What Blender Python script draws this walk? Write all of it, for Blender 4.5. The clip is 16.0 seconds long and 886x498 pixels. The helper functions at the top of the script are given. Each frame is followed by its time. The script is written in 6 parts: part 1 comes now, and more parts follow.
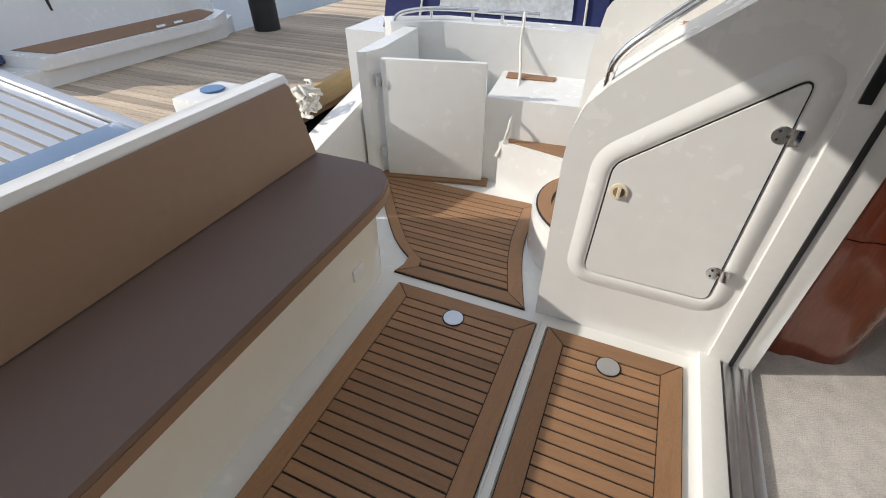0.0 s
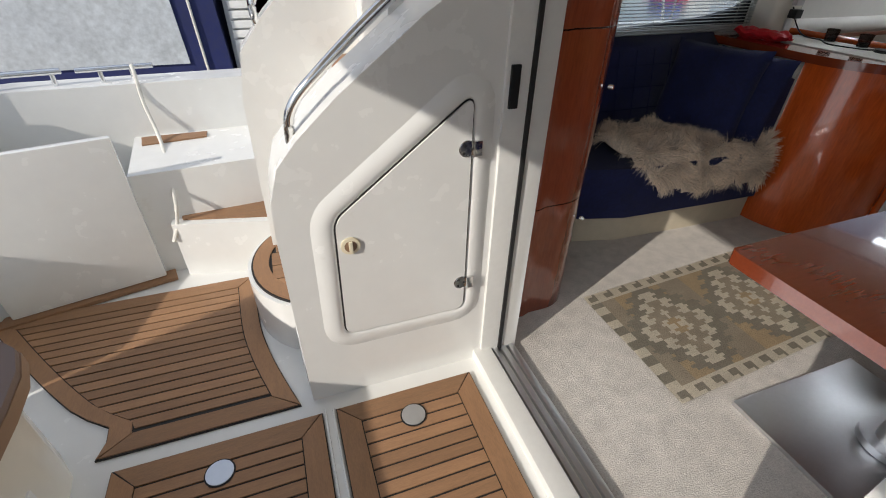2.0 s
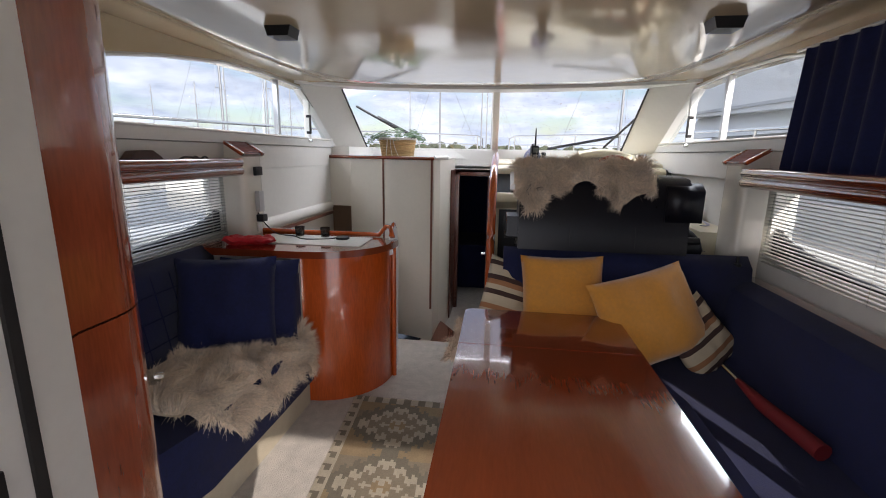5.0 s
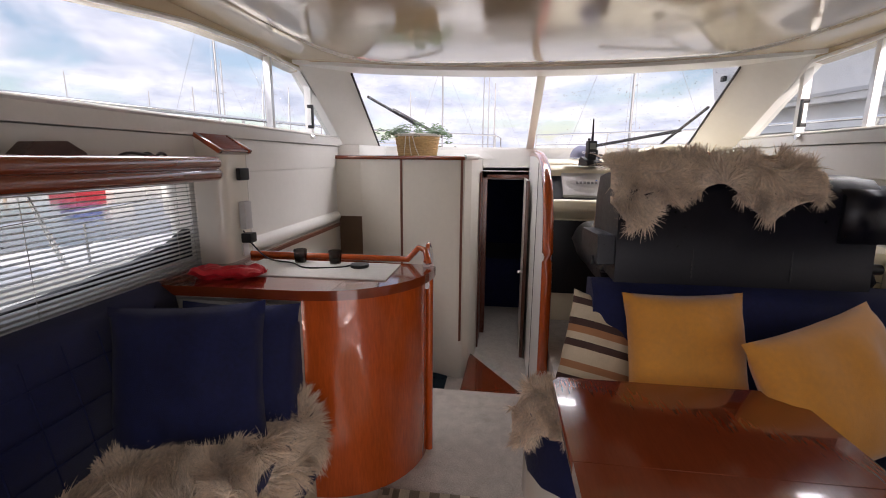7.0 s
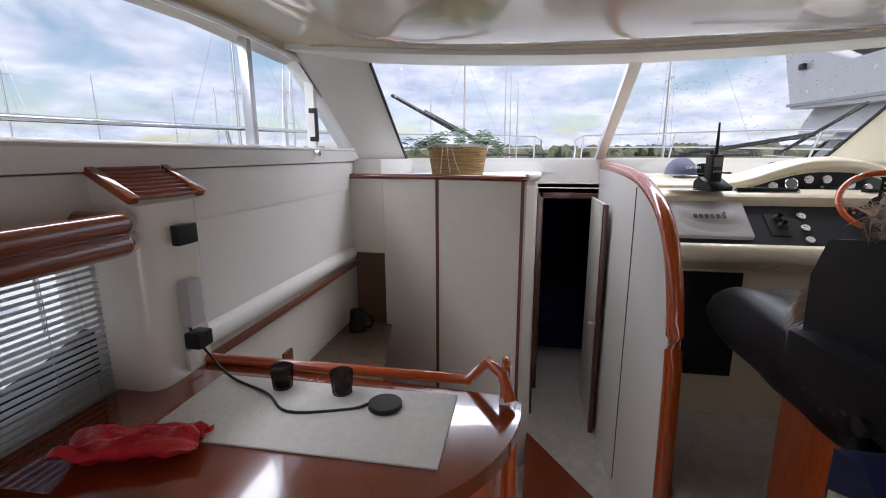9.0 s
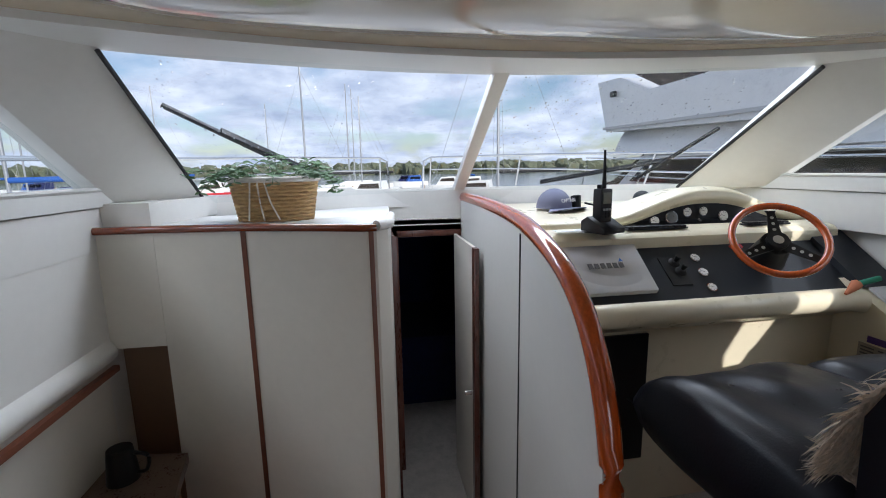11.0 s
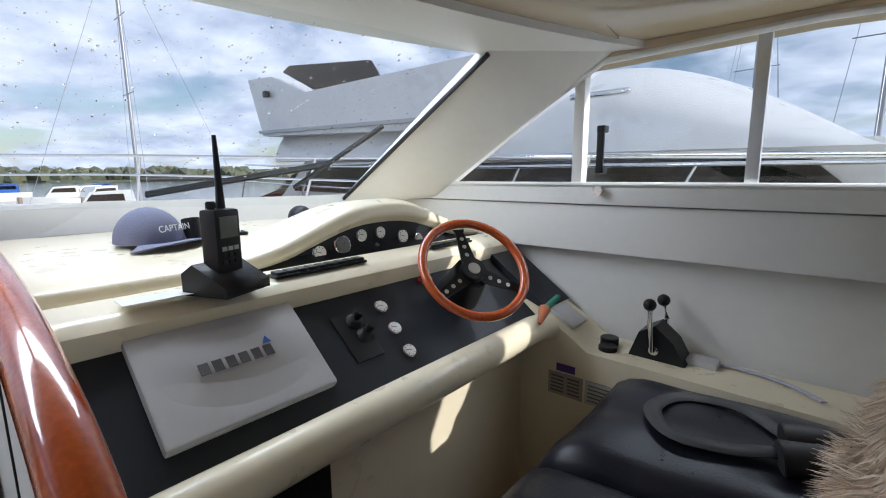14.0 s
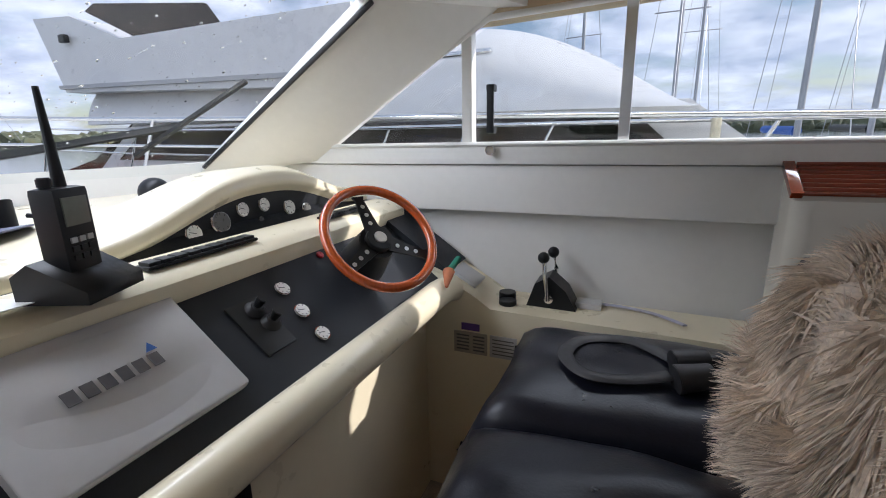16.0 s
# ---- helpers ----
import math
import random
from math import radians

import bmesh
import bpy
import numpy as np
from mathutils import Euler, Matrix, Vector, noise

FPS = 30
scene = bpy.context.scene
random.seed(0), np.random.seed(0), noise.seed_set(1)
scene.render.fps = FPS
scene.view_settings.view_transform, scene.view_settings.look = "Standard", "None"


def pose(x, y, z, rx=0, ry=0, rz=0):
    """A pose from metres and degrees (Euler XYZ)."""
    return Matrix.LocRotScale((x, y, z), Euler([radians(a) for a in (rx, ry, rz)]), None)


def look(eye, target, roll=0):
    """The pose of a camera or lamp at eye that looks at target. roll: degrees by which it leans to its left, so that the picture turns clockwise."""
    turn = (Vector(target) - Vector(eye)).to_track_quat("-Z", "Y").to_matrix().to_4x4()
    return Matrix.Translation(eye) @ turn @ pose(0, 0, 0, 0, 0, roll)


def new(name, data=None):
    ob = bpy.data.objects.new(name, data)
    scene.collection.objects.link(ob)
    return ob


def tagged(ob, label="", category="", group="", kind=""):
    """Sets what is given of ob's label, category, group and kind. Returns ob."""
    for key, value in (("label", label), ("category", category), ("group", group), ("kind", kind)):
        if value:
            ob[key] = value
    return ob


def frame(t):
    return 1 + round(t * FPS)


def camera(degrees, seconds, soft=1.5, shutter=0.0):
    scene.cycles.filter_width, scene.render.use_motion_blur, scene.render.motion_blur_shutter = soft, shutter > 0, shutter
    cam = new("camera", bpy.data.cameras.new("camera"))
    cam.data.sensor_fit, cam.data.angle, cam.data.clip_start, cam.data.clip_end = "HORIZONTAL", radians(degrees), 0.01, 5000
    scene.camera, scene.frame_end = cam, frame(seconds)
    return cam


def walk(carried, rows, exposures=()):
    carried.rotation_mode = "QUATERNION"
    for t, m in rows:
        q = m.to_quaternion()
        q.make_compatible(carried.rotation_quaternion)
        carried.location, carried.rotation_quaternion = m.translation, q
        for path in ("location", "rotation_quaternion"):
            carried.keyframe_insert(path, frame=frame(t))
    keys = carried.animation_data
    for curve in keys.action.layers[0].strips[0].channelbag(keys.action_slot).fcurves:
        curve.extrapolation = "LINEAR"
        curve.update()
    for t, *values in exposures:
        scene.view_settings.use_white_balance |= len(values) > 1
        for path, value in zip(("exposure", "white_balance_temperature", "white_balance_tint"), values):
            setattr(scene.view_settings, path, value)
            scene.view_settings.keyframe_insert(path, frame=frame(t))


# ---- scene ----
cam = camera(89.6, 16.0, soft=1.0)
METRES, EYE, TILT, LEAN, TURN = 5.0, 1.43, 0.0, 0.0, 23.5
ROWS = [
    (0.0, 0.0, 0.0, 0.0, -0.05, -37.94, 0.06),
    (0.5, -0.0009, 0.0179, -0.0004, -8.91, -37.21, 0.37),
    (1.0, -0.0027, 0.0383, -0.0007, -20.12, -36.52, -0.03),
    (1.5, 0.0004, 0.0512, -0.0017, -31.04, -35.79, -0.85),
    (2.0, 0.0039, 0.0611, -0.0012, -43.37, -34.66, -0.95),
    (2.5, 0.0134, 0.0853, 0.0017, -56.46, -27.18, -2.1),
    (3.0, 0.0203, 0.1045, 0.0054, -73.34, -22.91, -1.18),
    (3.5, 0.0324, 0.1236, 0.0142, -88.81, -17.16, -2.2),
    (4.0, 0.0418, 0.136, 0.0234, -100.32, -14.83, -1.38),
    (6.5, 0.217, 0.1416, 0.0151, -107.5, -11.3, -0.8),
    (7.0, 0.2644, 0.1462, 0.0123, -106.01, -11.51, -0.46),
    (7.5, 0.3191, 0.141, 0.0252, -104.02, -11.86, 0.06),
    (8.0, 0.3683, 0.1421, 0.0286, -102.74, -12.13, 0.2),
    (10.5, 0.598, 0.0831, 0.0578, -114.72, -10.24, 0.67),
    (11.0, 0.6178, 0.062, 0.0572, -122.85, -10.01, 1.01),
    (11.5, 0.6296, 0.0185, 0.0571, -127.42, -9.76, 1.05),
    (12.0, 0.6402, -0.02, 0.0546, -131.89, -9.68, 0.37),
    (12.5, 0.6541, -0.0414, 0.052, -139.04, -9.46, -0.36),
    (13.0, 0.6792, -0.0637, 0.0558, -148.12, -9.02, 0.51),
    (13.5, 0.7053, -0.0797, 0.0555, -156.23, -9.05, 0.76),
    (14.0, 0.7109, -0.097, 0.0536, -163.06, -9.37, 0.36),
    (14.5, 0.7092, -0.1157, 0.0513, -165.97, -11.2, 0.84),
    (15.0, 0.7147, -0.1204, 0.0517, -169.1, -12.85, 0.57),
    (15.5, 0.7285, -0.1153, 0.0537, -173.7, -13.99, 0.08),
    (16.0, 0.737, -0.107, 0.0536, -180.75, -14.32, 1.24),
]
walk(cam, [(t, pose(0, 0, EYE, TILT, LEAN, TURN) @ pose(METRES * x, METRES * y, METRES * z, 90 + pitch, roll, yaw)) for t, x, y, z, yaw, pitch, roll in ROWS],
     exposures=[(0.0, 0.0, 6300, 12), (1.5, -0.1, 6300, 12), (2.5, -0.25, 6300, 12), (3.0, -0.45, 6250, 12), (3.5, -0.35, 6200, 14), (4.0, 0.05, 6200, 14), (6.5, 0.42, 6900, 24), (8.0, 0.35, 6700, 24), (10.5, 0.0, 5950, 14), (14.0, 0.05, 5950, 14), (16.0, 0.15, 6050, 17)])

# ---- light ----
SUN_DIR = Vector((0.765, 0.32, -0.41)).normalized()      # the way the sunlight travels
world = bpy.data.worlds.new("sky")
scene.world = world
world.use_nodes = True
wn = world.node_tree
wn.nodes.clear()


def node(tree, kind, **inputs):
    n = tree.nodes.new(kind)
    for k, v in inputs.items():
        n.inputs[k.replace("_", " ")].default_value = v
    return n


sky = wn.nodes.new("ShaderNodeTexSky")
sky.sky_type, sky.sun_disc = "NISHITA", False
sky.sun_elevation = math.asin(-SUN_DIR.z)
sky.sun_rotation = math.atan2(-SUN_DIR.x, -SUN_DIR.y)
coord = wn.nodes.new("ShaderNodeTexCoord")
sep = wn.nodes.new("ShaderNodeSeparateXYZ")
wn.links.new(coord.outputs["Generated"], sep.inputs[0])
# clouds lie on a flat layer overhead: x / (z + c), y / (z + c)
zc = node(wn, "ShaderNodeMath"); zc.operation = "MAXIMUM"; zc.inputs[1].default_value = 0.0
wn.links.new(sep.outputs[2], zc.inputs[0])
zp = node(wn, "ShaderNodeMath"); zp.operation = "ADD"; zp.inputs[1].default_value = 0.22
wn.links.new(zc.outputs[0], zp.inputs[0])
comb = wn.nodes.new("ShaderNodeCombineXYZ")
for i in (0, 1):
    dv = node(wn, "ShaderNodeMath"); dv.operation = "DIVIDE"
    wn.links.new(sep.outputs[i], dv.inputs[0]); wn.links.new(zp.outputs[0], dv.inputs[1])
    wn.links.new(dv.outputs[0], comb.inputs[i])
cloud = node(wn, "ShaderNodeTexNoise", Scale=1.35, Detail=7.0, Roughness=0.56, Distortion=0.35)
wn.links.new(comb.outputs[0], cloud.inputs["Vector"])
cover = wn.nodes.new("ShaderNodeValToRGB")
cover.color_ramp.elements[0].position, cover.color_ramp.elements[0].color = 0.36, (0, 0, 0, 1)
cover.color_ramp.elements[1].position, cover.color_ramp.elements[1].color = 0.52, (1, 1, 1, 1)
wn.links.new(cloud.outputs["Fac"], cover.inputs[0])
shade = node(wn, "ShaderNodeTexNoise", Scale=2.6, Detail=6.0, Roughness=0.6)
wn.links.new(comb.outputs[0], shade.inputs["Vector"])
tone = wn.nodes.new("ShaderNodeValToRGB")
tone.color_ramp.elements[0].position, tone.color_ramp.elements[0].color = 0.33, (4.3, 5.1, 6.6, 1)
tone.color_ramp.elements[1].position, tone.color_ramp.elements[1].color = 0.66, (8.6, 9.1, 9.9, 1)
wn.links.new(shade.outputs["Fac"], tone.inputs[0])
mix = wn.nodes.new("ShaderNodeMix")
mix.data_type = "RGBA"
wn.links.new(cover.outputs[0], mix.inputs[0])
wn.links.new(sky.outputs[0], mix.inputs[6])
wn.links.new(tone.outputs[0], mix.inputs[7])
bg = node(wn, "ShaderNodeBackground", Strength=0.11)
wn.links.new(mix.outputs[2], bg.inputs[0])
wo = wn.nodes.new("ShaderNodeOutputWorld")
wn.links.new(bg.outputs[0], wo.inputs[0])

sun = new("sun", bpy.data.lights.new("sun", "SUN"))
sun.data.energy, sun.data.angle, sun.data.color = 4.2, radians(0.53), (1.0, 0.93, 0.82)
sun.matrix_world = look(-SUN_DIR * 20, (0, 0, 0))



def fill_lamp(name, eye, target, w, h, watts):
    """An added area lamp that boosts the daylight at an opening."""
    la = new(name, bpy.data.lights.new(name, "AREA"))
    la.data.shape, la.data.size, la.data.size_y, la.data.energy = "RECTANGLE", w, h, watts
    la.data.color = (0.93, 0.97, 1.0)
    la.matrix_world = look(eye, target)


# four added fill lamps at the openings, only to brighten the saloon
fill_lamp("fill_door", (0.67, 0.92, 1.0), (1.67, 0.92, 0.95), 0.95, 1.75, 7)
fill_lamp("fill_port", (2.7, 2.95, 2.34), (2.7, 1.4, 0.9), 3.0, 0.3, 26)
fill_lamp("fill_starboard", (2.7, -0.98, 2.34), (2.7, 0.6, 0.9), 3.0, 0.3, 26)
fill_lamp("fill_windscreen", (5.12, 0.985, 2.46), (3.6, 0.985, 0.9), 2.6, 0.3, 34)


# ---- materials ----
def material(name, colour, rough=0.5, metal=0.0, var=0.12, scale=6.0, bump=0.0, bump_scale=80.0, coat=0.0,
             sheen=0.0, dirt=None, stretch=(1, 1, 1), random_tone=0.0, spec=0.5):
    """A plain surface with tone variation at two scales, fine relief and, if wanted, stains and a tone of its own for each piece."""
    m = bpy.data.materials.new(name)
    m.use_nodes = True
    nt = m.node_tree
    b = nt.nodes["Principled BSDF"]
    tc = nt.nodes.new("ShaderNodeTexCoord")
    mp = nt.nodes.new("ShaderNodeMapping")
    mp.inputs["Scale"].default_value = stretch
    nt.links.new(tc.outputs["Object"], mp.inputs[0])
    n1 = node(nt, "ShaderNodeTexNoise", Scale=scale, Detail=5.0, Roughness=0.6)
    n2 = node(nt, "ShaderNodeTexNoise", Scale=scale * 9, Detail=3.0)
    for n in (n1, n2):
        nt.links.new(mp.outputs[0], n.inputs["Vector"])
    ad = node(nt, "ShaderNodeMath"); ad.operation = "ADD"
    nt.links.new(n1.outputs["Fac"], ad.inputs[0]); nt.links.new(n2.outputs["Fac"], ad.inputs[1])
    mr = nt.nodes.new("ShaderNodeMapRange")
    mr.inputs["From Min"].default_value, mr.inputs["From Max"].default_value = 0.6, 1.4
    mr.inputs["To Min"].default_value, mr.inputs["To Max"].default_value = 1 - var, 1 + var
    nt.links.new(ad.outputs[0], mr.inputs[0])
    value = mr.outputs[0]
    if random_tone:
        oi = nt.nodes.new("ShaderNodeObjectInfo")
        rr = nt.nodes.new("ShaderNodeMapRange")
        rr.inputs["To Min"].default_value, rr.inputs["To Max"].default_value = 1 - random_tone, 1 + random_tone
        nt.links.new(oi.outputs["Random"], rr.inputs[0])
        mu = node(nt, "ShaderNodeMath"); mu.operation = "MULTIPLY"
        nt.links.new(value, mu.inputs[0]); nt.links.new(rr.outputs[0], mu.inputs[1])
        value = mu.outputs[0]
    hsv = nt.nodes.new("ShaderNodeHueSaturation")
    hsv.inputs["Color"].default_value = (*colour, 1)
    nt.links.new(value, hsv.inputs["Value"])
    out = hsv.outputs[0]
    if dirt:
        n3 = node(nt, "ShaderNodeTexNoise", Scale=dirt[1], Detail=6.0, Roughness=0.7)
        nt.links.new(mp.outputs[0], n3.inputs["Vector"])
        cr = nt.nodes.new("ShaderNodeMapRange")
        cr.inputs["From Min"].default_value, cr.inputs["From Max"].default_value = dirt[2], dirt[2] + 0.14
        nt.links.new(n3.outputs["Fac"], cr.inputs[0])
        mx = nt.nodes.new("ShaderNodeMix"); mx.data_type = "RGBA"
        mx.inputs[7].default_value = (*dirt[0], 1)
        nt.links.new(cr.outputs[0], mx.inputs[0]); nt.links.new(out, mx.inputs[6])
        out = mx.outputs[2]
    nt.links.new(out, b.inputs["Base Color"])
    b.inputs["Metallic"].default_value = metal
    rmap = nt.nodes.new("ShaderNodeMapRange")
    rmap.inputs["From Min"].default_value, rmap.inputs["From Max"].default_value = 0.6, 1.4
    rmap.inputs["To Min"].default_value, rmap.inputs["To Max"].default_value = rough * 0.8, min(1, rough * 1.2)
    nt.links.new(ad.outputs[0], rmap.inputs[0])
    nt.links.new(rmap.outputs[0], b.inputs["Roughness"])
    b.inputs["Coat Weight"].default_value = coat
    b.inputs["Specular IOR Level"].default_value = spec
    b.inputs["Coat Roughness"].default_value = 0.04
    b.inputs["Sheen Weight"].default_value = sheen
    if bump:
        nb = node(nt, "ShaderNodeTexNoise", Scale=bump_scale, Detail=4.0)
        nt.links.new(mp.outputs[0], nb.inputs["Vector"])
        bp = node(nt, "ShaderNodeBump", Strength=bump, Distance=0.004)
        nt.links.new(nb.outputs["Fac"], bp.inputs["Height"])
        nt.links.new(bp.outputs[0], b.inputs["Normal"])
    return m


def glass_mat(name, tint=(1, 1, 1), drops=False):
    m = bpy.data.materials.new(name)
    m.use_nodes = True
    nt = m.node_tree
    nt.nodes.clear()
    o = nt.nodes.new("ShaderNodeOutputMaterial")
    tr = node(nt, "ShaderNodeBsdfTransparent", Color=(*tint, 1))
    gl = node(nt, "ShaderNodeBsdfGlossy", Roughness=0.02)
    mx = nt.nodes.new("ShaderNodeMixShader")
    mx.inputs[0].default_value = 0.035
    nt.links.new(tr.outputs[0], mx.inputs[1]); nt.links.new(gl.outputs[0], mx.inputs[2])
    nt.links.new(mx.outputs[0], o.inputs[0])
    return m


GEL = material("cream_gelcoat", (0.78, 0.75, 0.66), 0.22, var=0.03, scale=1.5, coat=0.4)
WHITE = material("white_gelcoat", (0.80, 0.80, 0.77), 0.25, var=0.03, scale=1.5, coat=0.3, dirt=((0.66, 0.64, 0.58), 2.2, 0.66))
CREAMD = material("helm_cream", (0.80, 0.73, 0.54), 0.3, var=0.03, scale=2, coat=0.3)
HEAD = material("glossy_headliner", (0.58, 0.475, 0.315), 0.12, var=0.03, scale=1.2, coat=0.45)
VINYL = material("white_vinyl_lining", (0.74, 0.73, 0.69), 0.5, var=0.03, scale=3, bump=0.08, bump_scale=220)
PANEL = material("pale_panel", (0.72, 0.69, 0.61), 0.45, var=0.03, scale=3, bump=0.05, bump_scale=200)
TEAK = material("weathered_teak", (0.31, 0.172, 0.088), 0.62, var=0.22, scale=5, bump=0.25, bump_scale=60, stretch=(1.2, 10, 10), random_tone=0.16)
TEAKB = material("teak_border", (0.32, 0.175, 0.088), 0.6, var=0.2, scale=5, bump=0.2, bump_scale=60, stretch=(8, 1.5, 8), random_tone=0.1)
CAULK = material("black_caulk", (0.02, 0.018, 0.016), 0.7, var=0.1)
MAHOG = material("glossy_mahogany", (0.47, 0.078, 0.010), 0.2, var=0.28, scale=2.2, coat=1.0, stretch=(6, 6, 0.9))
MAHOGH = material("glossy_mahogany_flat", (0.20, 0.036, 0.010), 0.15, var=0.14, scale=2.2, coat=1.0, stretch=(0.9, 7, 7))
# the same mahogany with shade put into its colour, for column and step
MAHOG_SHADED = material("shaded_mahogany", (0.16, 0.032, 0.011), 0.2, var=0.28, scale=2.2, coat=1.0, stretch=(6, 6, 0.9))
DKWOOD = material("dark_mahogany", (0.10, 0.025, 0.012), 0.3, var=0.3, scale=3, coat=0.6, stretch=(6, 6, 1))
TRIMB = material("brown_trim", (0.16, 0.055, 0.03), 0.4, var=0.15, scale=5)
NAVY = material("navy_fabric", (0.013, 0.017, 0.062), 0.9, var=0.35, scale=7, bump=0.5, bump_scale=300, sheen=0.08, spec=0.2)
LEATH = material("black_leather", (0.007, 0.0075, 0.012), 0.32, var=0.2, scale=5, bump=0.12, bump_scale=160, spec=0.27)
TAUPE = material("taupe_vinyl", (0.17, 0.115, 0.09), 0.5, var=0.06, scale=3, bump=0.2, bump_scale=350)
TAN = material("tan_vinyl", (0.26, 0.16, 0.095), 0.5, var=0.07, scale=3, bump=0.2, bump_scale=350)
CARPET = material("beige_carpet", (0.42, 0.385, 0.34), 0.95, var=0.3, scale=16, bump=1.0, bump_scale=200, sheen=0.3, dirt=((0.30, 0.27, 0.23), 5, 0.6))
YELLOW = material("ochre_velvet", (0.64, 0.275, 0.035), 0.8, var=0.12, scale=6, bump=0.3, bump_scale=240, sheen=0.5)
FUR = material("beige_sheepskin", (0.76, 0.63, 0.49), 0.9, var=0.4, scale=9, sheen=0.4)
CHROME = material("polished_steel", (0.75, 0.75, 0.74), 0.12, 1.0, var=0.03)
ALU = material("brushed_aluminium", (0.66, 0.67, 0.68), 0.35, 1.0, var=0.05)
WFRAME = material("white_painted_frame", (0.74, 0.74, 0.71), 0.35, var=0.03)
RUBBER = material("black_rubber", (0.015, 0.015, 0.016), 0.6, var=0.1)
BLKPL = material("black_plastic", (0.010, 0.011, 0.012), 0.4, var=0.12, scale=12, spec=0.35)
DASHB = material("charcoal_dash_panel", (0.020, 0.023, 0.028), 0.45, var=0.1, scale=6, bump=0.1, bump_scale=400, spec=0.25)
GREYP = material("grey_plastic", (0.50, 0.50, 0.50), 0.4, var=0.03, scale=5)
ROPE = material("white_rope", (0.70, 0.68, 0.62), 0.9, var=0.15, scale=30, bump=0.8, bump_scale=120)
PLEXI = glass_mat("window_glass", (0.93, 0.95, 0.95))
SMOKE = glass_mat("smoked_glass", (0.25, 0.22, 0.2))


# ---- mesh helpers ----
def finish(name, bm, mat, parent=None, smooth=True, angle=40):
    me = bpy.data.meshes.new(name)
    bmesh.ops.recalc_face_normals(bm, faces=bm.faces)
    bm.to_mesh(me)
    bm.free()
    for m in (mat if isinstance(mat, (list, tuple)) else (mat,)):
        me.materials.append(m)
    if smooth:
        me.polygons.foreach_set("use_smooth", [True] * len(me.polygons))
        me.set_sharp_from_angle(angle=radians(angle))
        # broad plane faces keep their own normal, so that they mirror cleanly
        for p in me.polygons:
            if len(p.vertices) > 4:
                p.use_smooth = False
    ob = new(name, me)
    if parent:
        ob.parent = parent
    return ob


def empty(name, label="", category="", group="", kind="", at=(0, 0, 0)):
    e = new(name)
    e.empty_display_size = 0.1
    e.location = at
    return tagged(e, label, category, group, kind)


def bev(bm, w, seg=2):
    if w:
        bmesh.ops.bevel(bm, geom=bm.edges[:], offset=w, segments=seg, profile=0.7, affect="EDGES", clamp_overlap=True)


def box(name, lo, hi, mat, bevel=0.004, parent=None, seg=2, turn=None):
    bm = bmesh.new()
    c = [(a + b) / 2 for a, b in zip(lo, hi)]
    s = [abs(b - a) for a, b in zip(lo, hi)]
    bmesh.ops.create_cube(bm, size=1, matrix=Matrix.Diagonal((*s, 1)))
    bev(bm, min(bevel, min(s) * 0.45), seg)
    bmesh.ops.transform(bm, verts=bm.verts, matrix=Matrix.Translation(c) @ (turn or Matrix()))
    return finish(name, bm, mat, parent)


def prism(name, pts, axis, a, b, mat, bevel=0.004, parent=None, seg=2, angle=40, m=None):
    """A polygon pushed along an axis from a to b. The polygon holds (x, y), (x, z) or (y, z)."""
    bm = bmesh.new()
    put = {"z": lambda p, q, h: (p, q, h), "y": lambda p, q, h: (p, h, q), "x": lambda p, q, h: (h, p, q)}[axis]
    lo = [bm.verts.new(put(*p, a)) for p in pts]
    hi = [bm.verts.new(put(*p, b)) for p in pts]
    bm.faces.new(lo); bm.faces.new(hi)
    n = len(pts)
    for i in range(n):
        bm.faces.new((lo[i], lo[(i + 1) % n], hi[(i + 1) % n], hi[i]))
    if bevel:
        rim = [e for e in bm.edges if len(e.link_faces) == 2 and e.calc_face_angle(0) > 0.6]
        bmesh.ops.bevel(bm, geom=rim, offset=bevel, segments=seg, profile=0.7, affect="EDGES", clamp_overlap=True)
    if m:
        bmesh.ops.transform(bm, verts=bm.verts, matrix=m)
    return finish(name, bm, mat, parent, angle=angle)


def hull(name, corners, mat, bevel=0.0, parent=None):
    """A block with eight free corners: four below, then the four above them."""
    bm = bmesh.new()
    v = [bm.verts.new(c) for c in corners]
    for f in ((0, 1, 2, 3), (4, 5, 6, 7), (0, 1, 5, 4), (1, 2, 6, 5), (2, 3, 7, 6), (3, 0, 4, 7)):
        bm.faces.new([v[i] for i in f])
    bev(bm, bevel)
    return finish(name, bm, mat, parent)


def tube(name, pts, r, mat, parent=None, sides=10, closed=False, cap=True, flat=1.0):
    """A round bar along a smooth line through the points."""
    P = [Vector(p) for p in pts]
    rs = r if isinstance(r, (list, tuple)) else [r] * len(P)
    bm = bmesh.new()
    rings = []
    n = len(P)
    up = Vector((0, 0, 1))
    for i, p in enumerate(P):
        if closed:
            d = P[(i + 1) % n] - P[i - 1]
        else:
            d = P[min(i + 1, n - 1)] - P[max(i - 1, 0)]
        d.normalize()
        s = d.cross(up)
        if s.length < 0.15:
            s = d.cross(Vector((0.3, 1, 0)))
        s.normalize()
        u = s.cross(d).normalized()
        rings.append([bm.verts.new(p + rs[i] * (math.cos(k) * s + math.sin(k) * u * flat)) for k in (2 * math.pi * j / sides for j in range(sides))])
    for i in range(n if closed else n - 1):
        a, b = rings[i], rings[(i + 1) % n]
        for j in range(sides):
            bm.faces.new((a[j], a[(j + 1) % sides], b[(j + 1) % sides], b[j]))
    if cap and not closed:
        bm.faces.new(rings[0]); bm.faces.new(rings[-1])
    return finish(name, bm, mat, parent, angle=60)


